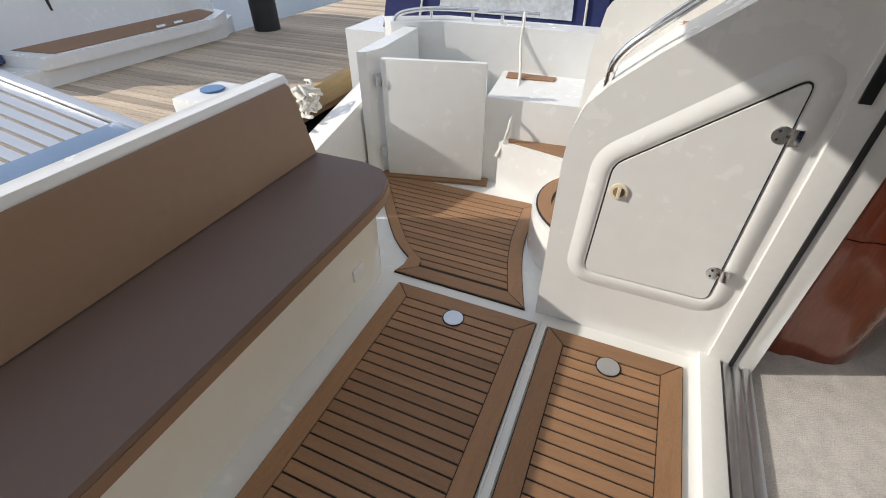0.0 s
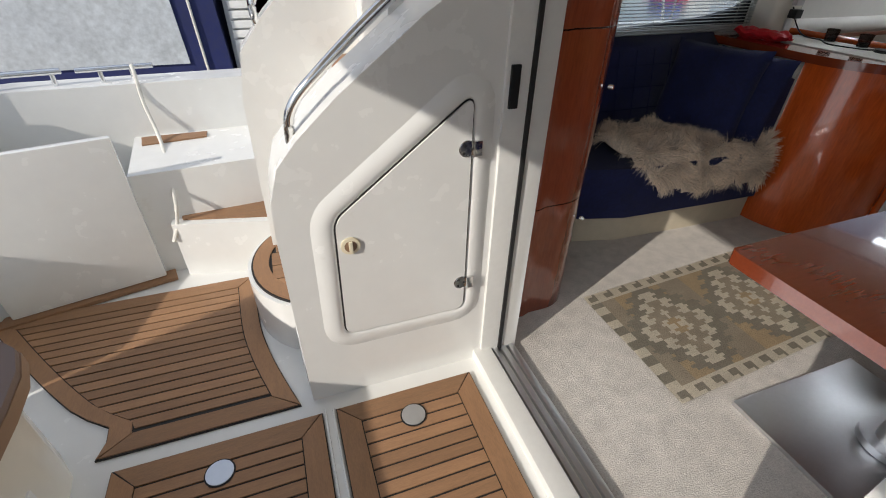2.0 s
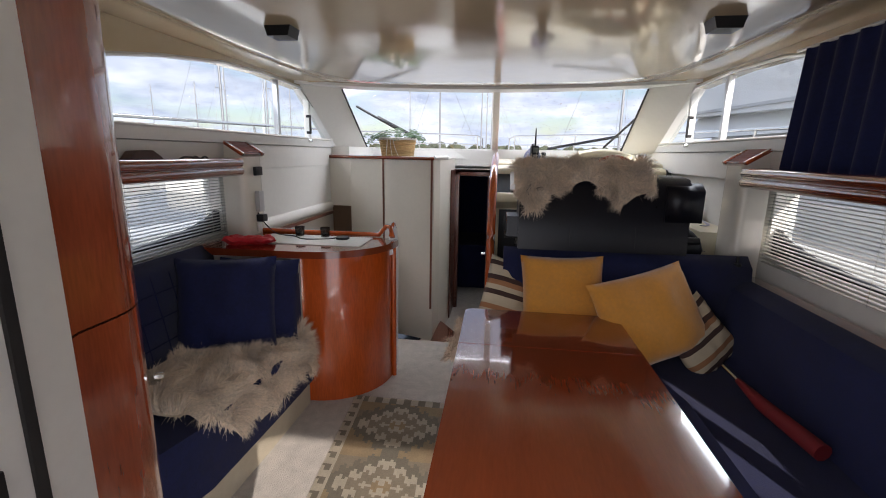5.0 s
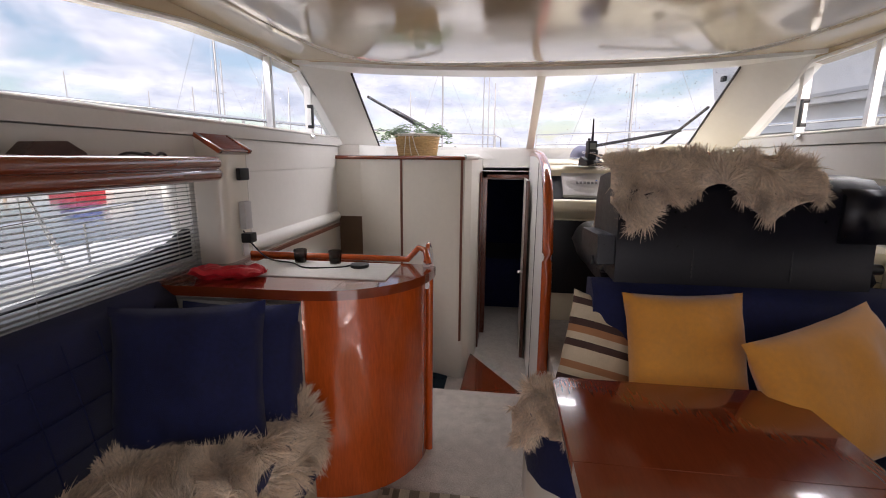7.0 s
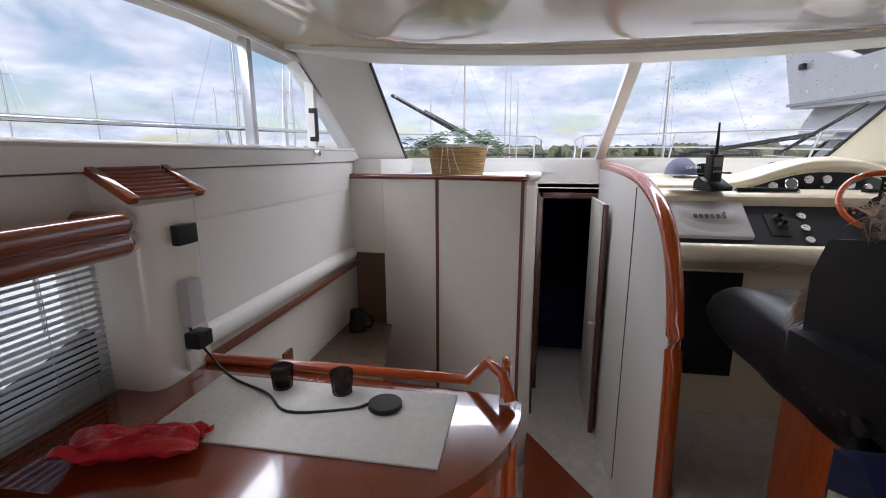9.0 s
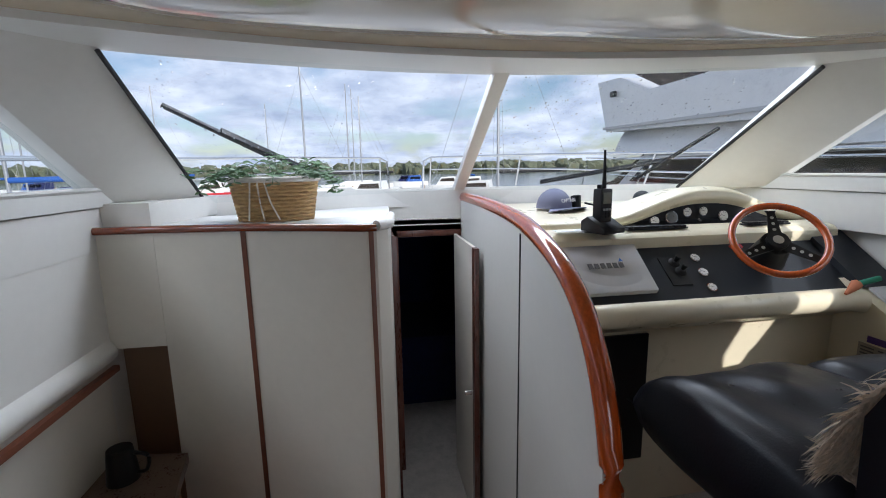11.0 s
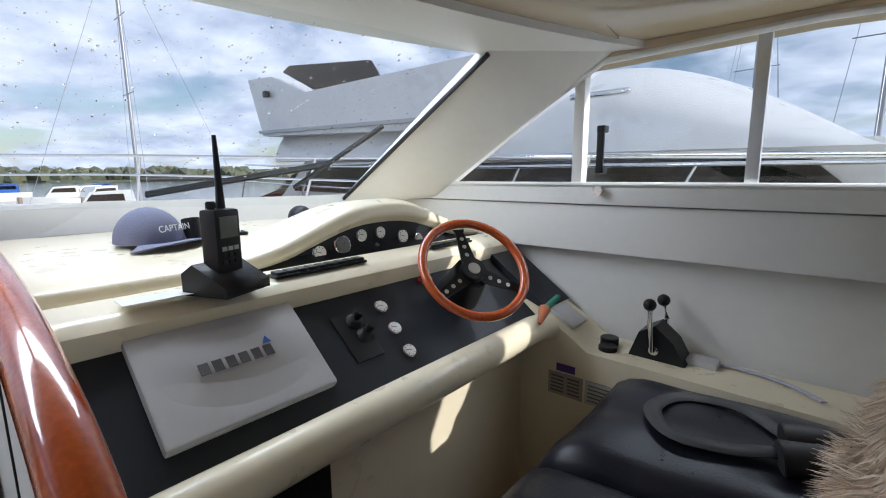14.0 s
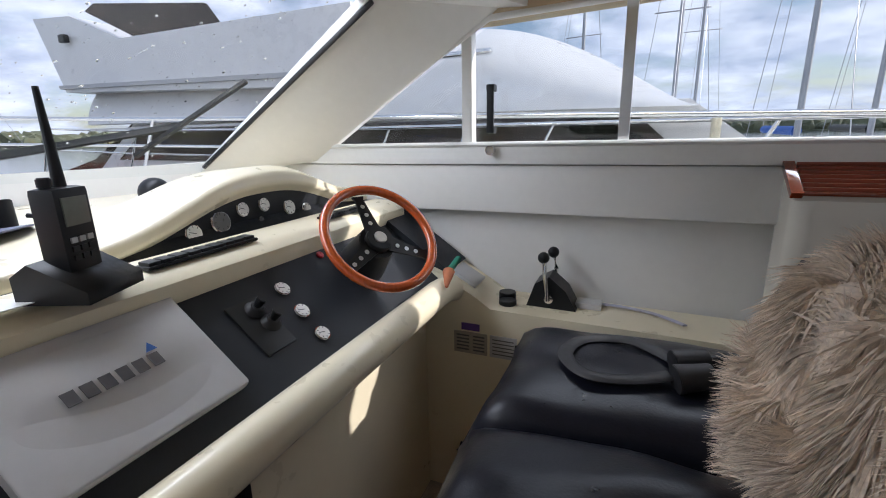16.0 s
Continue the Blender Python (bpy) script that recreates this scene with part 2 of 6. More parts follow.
def curve(pts, k=8):
    """More points on a smooth line through those given."""
    P = [Vector(p) for p in pts]
    P = [2 * P[0] - P[1]] + P + [2 * P[-1] - P[-2]]
    out = []
    for i in range(1, len(P) - 2):
        for j in range(k):
            t = j / k
            a, b, c, d = P[i - 1:i + 3]
            out.append(0.5 * (2 * b + (c - a) * t + (2 * a - 5 * b + 4 * c - d) * t * t + (3 * b - a - 3 * c + d) * t ** 3))
    return out + [P[-2]]


def arc(cx, cy, r, a0, a1, n=10, ry=None):
    ry = r if ry is None else ry
    return [(cx + r * math.cos(radians(a0 + (a1 - a0) * i / n)), cy + ry * math.sin(radians(a0 + (a1 - a0) * i / n))) for i in range(n + 1)]


def disc(name, m, r, h, mat, parent=None, sides=24, bevel=0.002, r2=None):
    bm = bmesh.new()
    bmesh.ops.create_cone(bm, cap_ends=True, segments=sides, radius1=r, radius2=r if r2 is None else r2, depth=h)
    if bevel:
        bmesh.ops.bevel(bm, geom=[e for e in bm.edges if e.calc_face_angle(0) > 0.8], offset=bevel, segments=2, affect="EDGES")
    bmesh.ops.transform(bm, verts=bm.verts, matrix=m @ Matrix.Translation((0, 0, h / 2)))
    return finish(name, bm, mat, parent)


def sheet(name, f, nu, nv, mat, parent=None, thick=0.0, angle=80):
    """A surface f(u, v) with u and v from 0 to 1, with a thickness if wanted."""
    bm = bmesh.new()
    g = [[bm.verts.new(f(i / nu, j / nv)) for j in range(nv + 1)] for i in range(nu + 1)]
    for i in range(nu):
        for j in range(nv):
            bm.faces.new((g[i][j], g[i + 1][j], g[i + 1][j + 1], g[i][j + 1]))
    if thick:
        bmesh.ops.recalc_face_normals(bm, faces=bm.faces)
        bmesh.ops.solidify(bm, geom=bm.faces[:], thickness=thick)
    return finish(name, bm, mat, parent, angle=angle)


def pillow(name, m, w, h, d, mat, parent=None, n=18, crease=0.0, seed=0, full=2.4):
    """A stuffed pillow in its own xy plane with pinched corners."""
    bm = bmesh.new()

    def side(sgn):
        g = []
        for i in range(n + 1):
            row = []
            for j in range(n + 1):
                u, v = 2 * i / n - 1, 2 * j / n - 1
                b = max(0, (1 - abs(u) ** full)) ** 0.5 * max(0, (1 - abs(v) ** full)) ** 0.5
                pin = 1 - 0.05 * (1 - abs(u)) * 0 - 0.06 * (1 - u * u) * abs(v) ** 3
                pin2 = 1 - 0.06 * (1 - v * v) * abs(u) ** 3
                z = sgn * d / 2 * b * (1 + 0.22 * crease * noise.noise((u * 2.2 + seed, v * 2.2, seed * 3.1)))
                z += crease * 0.012 * noise.noise((u * 3 + seed, v * 3, 7))
                row.append(bm.verts.new((u * w / 2 * pin2, v * h / 2 * pin, z)))
            g.append(row)
        for i in range(n):
            for j in range(n):
                q = (g[i][j], g[i + 1][j], g[i + 1][j + 1], g[i][j + 1])
                bm.faces.new(q if sgn > 0 else q[::-1])
    side(1); side(-1)
    bmesh.ops.remove_doubles(bm, verts=bm.verts, dist=0.0015)
    bmesh.ops.transform(bm, verts=bm.verts, matrix=m)
    return finish(name, bm, mat, parent, angle=75)


def fur(name, f, nu, nv, count, length, mat, label, category="sheepskin", inside=lambda u, v: True, seed=3, down=(0, 0, -1), clump=11.0):
    """A sheepskin: a hide along f(u, v) and a coat of curved locks that grow from it."""
    rnd = random.Random(seed)
    top = empty(name, label, category)
    bm = bmesh.new()
    g = {}
    for i in range(nu + 1):
        for j in range(nv + 1):
            g[i, j] = bm.verts.new(f(i / nu, j / nv))
    for i in range(nu):
        for j in range(nv):
            if inside((i + .5) / nu, (j + .5) / nv):
                bm.faces.new((g[i, j], g[i + 1, j], g[i + 1, j + 1], g[i, j + 1]))
    bmesh.ops.delete(bm, geom=[v for v in bm.verts if not v.link_faces], context="VERTS")
    finish("hide", bm, mat, top)
    verts, faces = [], []
    dn = Vector(down)
    e = 0.004
    made = 0
    while made < count:
        u, v = rnd.random(), rnd.random()
        if not inside(u, v):
            continue
        made += 1
        p = Vector(f(u, v))
        nrm = (Vector(f(min(u + e, 1), v)) - Vector(f(max(u - e, 0), v))).cross(Vector(f(u, min(v + e, 1))) - Vector(f(u, max(v - e, 0)))).normalized()
        w = Vector((noise.noise(p * clump), noise.noise(p * clump + Vector((9, 3, 1))), noise.noise(p * clump + Vector((2, 8, 5)))))
        d = (nrm * 0.75 + dn * 0.45 + w * 2.0 + Vector((rnd.gauss(0, .16), rnd.gauss(0, .16), rnd.gauss(0, .16)))).normalized()
        L = length * rnd.uniform(0.6, 1.25)
        s = d.cross(Vector((rnd.gauss(0, 1), rnd.gauss(0, 1), rnd.gauss(0, 1)))).normalized()
        wd = rnd.uniform(0.0018, 0.0038)
        k0 = len(verts)
        q = p.copy()
        for t in range(4):
            ww = wd * (1 - t / 3.3)
            verts += [q - s * ww, q + s * ww]
            q = q + d * (L / 3)
            d = (d + dn * 0.22 + w * 0.35).normalized()
        for t in range(3):
            a = k0 + 2 * t
            faces.append((a, a + 1, a + 3, a + 2))
    me = bpy.data.meshes.new("fleece")
    me.from_pydata([tuple(v) for v in verts], [], faces)
    me.materials.append(mat)
    me.polygons.foreach_set("use_smooth", [True] * len(me.polygons))
    o = new("fleece", me)
    o.parent = top
    tagged(o, kind="stuff")
    return top

# ---- saloon shell ----
S = "structure"
tagged(box("floor", (0.62, -0.75, -0.06), (3.6, 2.8, 0.0), CARPET, 0), "beige cut-pile carpet on the saloon floor", "floor", kind=S)
tagged(box("floor_helm", (3.0, -0.75, 0.0), (4.34, 0.86, 0.27), CARPET, 0.012), "beige carpeted raised helm platform", "floor", kind=S)
tagged(box("floor_lower", (3.6, 0.8, -0.46), (6.6, 1.62, -0.40), CARPET, 0), "pale lower companionway floor", "floor", kind=S)
tagged(box("riser", (3.56, 0.8, -0.40), (3.598, 1.62, -0.062), PANEL, 0.002), "pale riser under the carpet edge", "step", kind=S)
tagged(prism("companion_step", [(3.62, 1.48), (4.75, 1.44), (4.05, 0.98), (3.62, 0.98)], "z", -0.30, -0.26, MAHOG_SHADED, 0.004), "glossy mahogany companionway step", "step", kind=S)


def mirror(y):
    return 1.97 - y


WIN = [(0.95, 1.66), (4.86, 1.66)] + [(4.10, 2.09), (3.5, 2.11), (2.95, 2.09), (2.4, 2.02), (1.9, 1.93), (1.4, 1.80), (1.05, 1.70)]


def side_wall(side, name):
    """A hull side: lower wall, window band with its opening, and the header above."""
    s = (lambda y: y) if side > 0 else mirror
    wall = empty(name, "white lined saloon side wall with a long window", "wall", kind=S)
    y0, y1 = s(2.64), s(2.76)
    lw = 2.70
    # lower wall round the small window
    parts = [((0.6, 0.0), (1.0, 1.42)), ((2.92, 0.0), (5.2, 1.42)), ((1.0, 0.0), (2.92, 1.0)), ((1.0, 1.36), (2.92, 1.42))]
    for (xa, za), (xb, zb) in parts:
        box("lower_panel", (xa, min(s(lw), s(2.82)), za), (xb, max(s(lw), s(2.82)), zb), VINYL, 0, wall)
    box("upper_panel", (0.6, min(y0, s(2.82)), 1.405), (5.2, max(y0, s(2.82)), 1.585), VINYL, 0.012, wall)
    box("window_sill", (0.6, min(s(2.625), s(2.82)), 1.588), (5.0, max(s(2.625), s(2.82)), 1.655), WFRAME, 0.006, wall)
    # header above the opening
    top = [(0.6, 1.656), (0.95, 1.656)] + [(1.05, 1.70), (1.4, 1.80), (1.9, 1.93), (2.4, 2.02), (2.95, 2.09), (3.5, 2.11), (4.10, 2.09), (4.5, 2.09), (4.5, 2.3), (0.6, 2.3)]
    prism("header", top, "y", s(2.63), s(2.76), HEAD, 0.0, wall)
    # thin bright frame round the opening
    tube("window_trim", [(x, s(2.632), z) for x, z in WIN], 0.012, WFRAME, wall, sides=6, closed=True)
    pane = prism("pane", WIN, "y", s(2.70), s(2.706), PLEXI, 0, wall)
    pane.visible_shadow = False
    fx = 0.09 if side > 0 else 0.0
    box("mullion", (3.615 + fx, min(s(2.66), s(2.70)), 1.655), (3.65 + fx, max(s(2.66), s(2.70)), 2.11), ALU, 0.003, wall)
    box("mullion", (4.165 + fx, min(s(2.64), s(2.69)), 1.655), (4.205 + fx, max(s(2.64), s(2.69)), 2.09), WFRAME, 0.004, wall)
    # small hull window
    lowp = box("pane", (1.0, min(s(2.77), s(2.776)), 1.0), (2.92, max(s(2.77), s(2.776)), 1.36), PLEXI, 0, wall)
    lowp.visible_shadow = False
    bm_pts = [(2.92, 1.0), (2.92, 1.14), (2.80, 1.09), (2.6, 1.05), (2.2, 1.015), (1.9, 1.0)]
    prism("window_surround", bm_pts, "y", s(2.72), s(2.76), RUBBER, 0.0, wall)
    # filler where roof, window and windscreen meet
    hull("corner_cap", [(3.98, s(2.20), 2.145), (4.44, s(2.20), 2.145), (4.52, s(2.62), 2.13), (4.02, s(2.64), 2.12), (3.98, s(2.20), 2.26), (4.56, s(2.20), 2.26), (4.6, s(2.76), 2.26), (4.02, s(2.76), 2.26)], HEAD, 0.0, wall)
    if side > 0:
        box("flush_panel", (3.14, 2.645, 0.98), (5.2, 2.699, 1.41), VINYL, 0, wall)
    # latch
    lt = empty("window_latch", "black and steel sliding window latch", "latch")
    ys = sorted((s(2.60), s(2.64)))
    lx = 4.083 if side < 0 else 4.20
    for za, zb in ((1.70, 1.725), (1.845, 1.87)):
        box("grip_end", (lx - 0.015, ys[0], za), (lx + 0.015, ys[1], zb), BLKPL, 0.006, lt)
    gy = s(2.605)
    box("grip", (lx - 0.013, gy - 0.006, 1.71), (lx + 0.013, gy + 0.006, 1.86), BLKPL, 0.005, lt)
    disc("knob", pose(lx, s(2.625), 1.64, 90 if side > 0 else -90), 0.017, 0.03, CHROME, lt)
    return wall


side_wall(1, "wall_port")
side_wall(-1, "wall_starboard")

tagged(prism("quarter_ledge", [(4.80, 2.45), (5.44, 2.34), (5.46, 2.64), (4.80, 2.64)], "z", 1.4985, 1.60, VINYL, 0.01), "white ledge under the forward corner post", "ledge", kind=S)

# windscreen: posts, centre post, panes
WS = empty("windscreen", "raked two-pane windscreen with white posts and rain drops", "windscreen", kind=S)


def bar(name, a, b, w, d, mat, parent, side=(0, 1, 0), bevel=0.012):
    a, b, sd = Vector(a), Vector(b), Vector(side).normalized()
    ax = (b - a).normalized()
    nn = ax.cross(sd).normalized()
    sd = nn.cross(ax)
    cs = [p + sx * sd * w / 2 + sn * nn * d / 2 for p in (a, b) for sx, sn in ((-1, -1), (1, -1), (1, 1), (-1, 1))]
    return hull(name, [tuple(c) for c in cs], mat, bevel, parent)


bar("post", (5.70, 0.933, 1.56), (4.66, 0.915, 2.18), 0.07, 0.05, WFRAME, WS)
for s in (lambda y: y, mirror):
    # the broad corner post between the windscreen and the side window
    hull("corner_post", [(4.88, s(2.625), 1.60), (5.36, s(2.40), 1.55), (5.46, s(2.46), 1.55), (4.98, s(2.76), 1.58),
                         (4.05, s(2.625), 2.12), (4.40, s(2.365), 2.14), (4.50, s(2.43), 2.16), (4.15, s(2.76), 2.12)], VINYL, 0.02, WS)
    pts = [(5.33, s(2.42), 1.56), (5.64, 0.94, 1.59), (4.70, 0.93, 2.15), (4.42, s(2.38), 2.12)]
    bm = bmesh.new()
    bm.faces.new([bm.verts.new(p) for p in pts])
    bmesh.ops.solidify(bm, geom=bm.faces[:], thickness=0.006)
    p = finish("pane", bm, PLEXI, WS, smooth=False)
    p.visible_shadow = False
    tube("seal", [(5.31, s(2.40), 1.585), (4.405, s(2.365), 2.118)], 0.009, RUBBER, WS, sides=6)
sheet("header", lambda u, v: (lambda y: (4.40 + 0.29 * (1 - ((y - 0.985) / 1.42) ** 2) + 0.06 * v - 0.34 * (1 - v), y, 2.142 + 0.022 * v))(-0.66 + 3.29 * u), 24, 4, WFRAME, WS, thick=0.03)
sheet("lower_ledge", lambda u, v: (lambda y: (5.34 + 0.31 * (1 - ((y - 0.985) / 1.5) ** 2) - 0.02 * (1 - v), y, 1.485 + 0.115 * v))(-0.6 + 3.17 * u), 20, 2, VINYL, WS, thick=0.02)

# headliner: a dropped glossy moulding with rounded shoulders
def ceil_z(u, v):
    x, y = 0.4 + 4.06 * u, -0.72 + 3.41 * v
    q = (abs(y - 0.985) / 1.36) ** 6 + (max(0, x - 1.5) / 2.62) ** 6
    drop = 1 / (1 + math.exp(min(40, (q - 1.0) * 9)))
    xf = x - 0.31 * max(0, (x - 3.9) / 0.78) * ((y - 0.985) / 1.45) ** 2
    return (xf, y, 2.155 - 0.035 * drop)


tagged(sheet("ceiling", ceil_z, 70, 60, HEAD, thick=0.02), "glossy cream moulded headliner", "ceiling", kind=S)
tagged(box("roof", (0.4, -0.86, 2.32), (4.75, 2.84, 2.40), WHITE, 0.03), "white cabin roof", "roof", kind=S)
for yy in (1.87, -0.05):
    sp = empty("ceiling_speaker", "small black speaker on the headliner", "speaker", "ceiling speakers")
    prism("body", [(y, z) for y, z in ((-0.07, 0), (0.07, 0), (0.05, -0.07), (-0.05, -0.07))], "x", 2.2, 2.3, BLKPL, 0.012, sp, m=Matrix.Translation((0, yy, 2.125)))

# aft bulkhead with the doorway
AB = empty("wall_aft", "white gelcoat aft bulkhead with an open sliding doorway", "wall", kind=S)
box("jamb", (0.50, 1.43, 0), (0.66, 1.545, 2.1), WFRAME, 0.006, AB)
box("jamb_seal", (0.575, 1.423, 0.02), (0.59, 1.431, 2.08), RUBBER, 0.001, AB)
box("side_panel", (0.52, 1.545, 0), (0.62, 2.82, 2.3), WHITE, 0.0, AB)
box("lintel", (0.50, -0.8, 1.98), (0.66, 1.545, 2.3), WFRAME, 0.006, AB)
tagged(box("sill", (0.47, -0.7, -0.05), (0.545, 1.46, 0.035), WFRAME, 0.006), "white door sill", "sill", kind=S)
for i in range(3):
    tagged(box("sill_track", (0.555 + 0.034 * i, -0.7, -0.03), (0.575 + 0.034 * i, 1.455, 0.028), ALU, 0.002), "aluminium sliding door track", "track", kind=S)
tagged(box("sill_base", (0.54, -0.7, -0.06), (0.66, 1.455, 0.008), WFRAME, 0.0), "white door track base", "sill", kind=S)
for z in (1.10,):
    tagged(box("door_strike", (0.512, 1.421, z - 0.07), (0.54, 1.4305, z + 0.05), BLKPL, 0.002, AB))
DR = empty("door_1", "white framed sliding glass door slid to one side", "door", kind=S)
box("stile", (0.53, 0.215, 0.035), (0.60, 0.29, 1.98), WFRAME, 0.008, DR)
box("stile", (0.53, -0.66, 0.035), (0.60, -0.59, 1.98), WFRAME, 0.008, DR)
box("rail", (0.53, -0.6, 0.035), (0.60, 0.215, 0.12), WFRAME, 0.008, DR)
box("rail", (0.53, -0.6, 1.9), (0.60, 0.215, 1.98), WFRAME, 0.008, DR)
gp = box("pane", (0.56, -0.6, 0.12), (0.566, 0.215, 1.9), PLEXI, 0, DR)
gp.visible_shadow = False

# ---- saloon things ----
# mahogany column by the door
col = empty("mahogany_cabinet", "glossy mahogany rounded cabinet column beside the saloon door", "cabinet")
front = [(0.67, 1.56)] + [(0.72, 1.575), (0.74, 1.59), (0.78, 1.585), (0.82, 1.60)] + arc(0.90, 1.76, 0.16, -90, 0, 8) + [(1.06, 2.60), (0.67, 2.60)]
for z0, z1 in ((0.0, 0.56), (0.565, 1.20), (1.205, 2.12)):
    prism("front_panel", front, "z", z0, z1, MAHOG_SHADED, 0.003, col)
for z in (0.45, 1.0):
    disc("catch", pose(1.03, 1.645, z, 90, 0, 30), 0.008, 0.02, CHROME, col)

# bar unit
PI = 180
barc = [(2.56, 2.62), (2.56, 1.99)] + arc(3.0, 1.97, 0.43, 180, 265, 14)
bu = empty("bar_cabinet", "glossy mahogany bar cabinet with a curved front", "cabinet")
prism("front", barc[1:] + [(3.0, 1.56), (2.99, 1.6)] + arc(3.0, 1.97, 0.39, 264, 181, 14) + [(2.6, 2.0)], "z", 0.0, 0.93, MAHOG, 0.0, bu, angle=30)
prism("body", [(2.58, 2.62), (2.60, 2.0)] + arc(3.0, 1.97, 0.385, 180, 268, 10) + [(3.08, 1.58), (3.10, 2.62)], "z", 0.02, 0.92, PANEL, 0, bu)
prism("aft_panel", [(2.55, 0.55), (2.62, 0.55), (2.62, 0.905), (2.55, 0.905)], "y", 2.0, 2.62, PANEL, 0.003, bu)
topc = [(2.52, 2.64), (2.53, 1.98)] + arc(3.0, 1.97, 0.465, 182, 272, 14) + [(3.05, 1.55), (3.12, 2.64)]
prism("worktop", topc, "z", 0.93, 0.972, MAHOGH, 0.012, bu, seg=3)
tube("fiddle_rail", [(3.10, y, 0.985 + (0.04 if y < 1.66 else 0)) for y in (2.6, 2.3, 2.0, 1.75, 1.66)] + [(3.09, 1.60, 1.05), (3.02, 1.555, 1.05), (2.99, 1.535, 0.99)], 0.016, MAHOG, bu)
tube("front_bead", [(2.985, 1.53, 0.0), (2.985, 1.53, 0.93)], 0.018, MAHOG, bu)
prism("end_panel", [(2.99, 0.0), (3.12, 0.0), (3.16, 0.9), (3.12, 1.02), (3.06, 1.06), (3.0, 1.0)], "y", 1.535, 1.565, VINYL, 0.006, bu)
tube("end_cap", curve([(3.125, 1.55, 0.2), (3.165, 1.55, 0.85), (3.14, 1.55, 0.99), (3.07, 1.55, 1.07), (2.99, 1.55, 1.0)], 5), 0.012, MAHOG, bu)
box("light_switch", (2.94, 1.528, 0.88), (2.975, 1.545, 0.94), WFRAME, 0.003, bu)
MAT = material("woven_placemat", (0.70, 0.70, 0.66), 0.8, var=0.12, scale=40, bump=0.9, bump_scale=140)
pm = tagged(box("placemat", (2.72, 1.68, 0.973), (3.02, 2.40, 0.978), MAT, 0.001), "pale ribbed mat on the bar top", "mat")
for y in (2.18, 2.0):
    cup = empty("tea_light_holder", "small smoked glass tea light holder on the bar", "candle holder", "tea light holders")
    disc("bowl", pose(2.98, y, 0.978), 0.027, 0.065, SMOKE, cup, r2=0.033)
    disc("wax", pose(2.98, y, 0.982), 0.02, 0.02, RUBBER, cup)
tagged(disc("wireless_charger", pose(2.93, 1.86, 0.978), 0.045, 0.014, BLKPL), "round black charging puck with a cable", "charger")
tagged(tube("charger_cable", curve([(2.93, 1.90, 0.985), (2.9, 1.95, 0.98), (2.86, 2.1, 0.982), (2.93, 2.2, 0.985), (3.0, 2.36, 0.985), (3.03, 2.46, 1.05), (3.03, 2.505, 1.12)], 6), 0.004, BLKPL, sides=6), "thin black charger cable", "cable")
REDP = material("red_packet", (0.55, 0.02, 0.03), 0.3, var=0.3, scale=30, bump=1.0, bump_scale=40)
tagged(pillow("snack_packet", pose(2.66, 2.36, 1.0, 0, 8, 20), 0.12, 0.3, 0.05, REDP, crease=2.2, seed=4), "crumpled red foil packet on the bar", "packet")

# port pillar with vent and sockets, starboard pillar
VSL = material("vent_mahogany", (0.24, 0.05, 0.02), 0.35, var=0.15)
for s, x0, z0, nm in ((lambda y: y, 2.90, 0.97, "port"), (mirror, 2.92, 0.84, "starboard")):
    pil = empty("pillar_" + nm, "cream moulded wall pillar with a slatted mahogany vent", "pillar", kind=S)
    ys = [s(2.50), s(2.66)]
    prism("moulding", [(x0, ys[1])] + [(x, s(y)) for x, y in arc(x0 + 0.05, 2.56, 0.05, 180, 270, 5)] + [(x, s(y)) for x, y in arc(x0 + 0.20, 2.56, 0.05, 270, 360, 5)] + [(x0 + 0.25, ys[1])], "z", z0, 1.50, GEL, 0.0, pil)
    hull("slope", [(x0, s(2.51), 1.50), (x0 + 0.25, s(2.51), 1.50), (x0 + 0.25, s(2.66), 1.50), (x0, s(2.66), 1.50),
                   (x0, s(2.525), 1.512), (x0 + 0.25, s(2.525), 1.512), (x0 + 0.25, s(2.66), 1.60), (x0, s(2.66), 1.60)], GEL, 0.0, pil)
    up = Vector((0, s(2.66) - s(2.51), 0.095)).normalized()
    vn = empty("vent")
    vn.parent = pil
    for i in range(9):
        t = i / 8
        c = Vector((x0 + 0.125, s(2.512), 1.518)).lerp(Vector((x0 + 0.125, s(2.645), 1.603)), t)
        w = 0.13 if i in (0, 8) else 0.105
        box("slat", tuple(c - Vector((w, 0.0055, 0.004))), tuple(c + Vector((w, 0.0055, 0.007))), VSL if 0 < i < 8 else MAHOGH, 0.003, vn)
    for dx in (-0.125, 0.125):
        bar("frame", (x0 + 0.125 + dx, s(2.505), 1.514), (x0 + 0.125 + dx, s(2.65), 1.606), 0.03, 0.02, MAHOGH, vn, side=(1, 0, 0), bevel=0.004)
skt = empty("wall_sockets", "black and white sockets with a plugged adaptor on the pillar", "socket")
box("display", (3.0, 2.478, 1.375), (3.08, 2.502, 1.435), BLKPL, 0.006, skt)
box("socket_block", (3.0, 2.468, 1.13), (3.06, 2.502, 1.27), GREYP, 0.006, skt)
box("plug", (3.0, 2.45, 1.06), (3.06, 2.502, 1.11), BLKPL, 0.008, skt)
box("lower_socket", (3.0, 2.49, 0.99), (3.05, 2.502, 1.055), WFRAME, 0.004, skt)

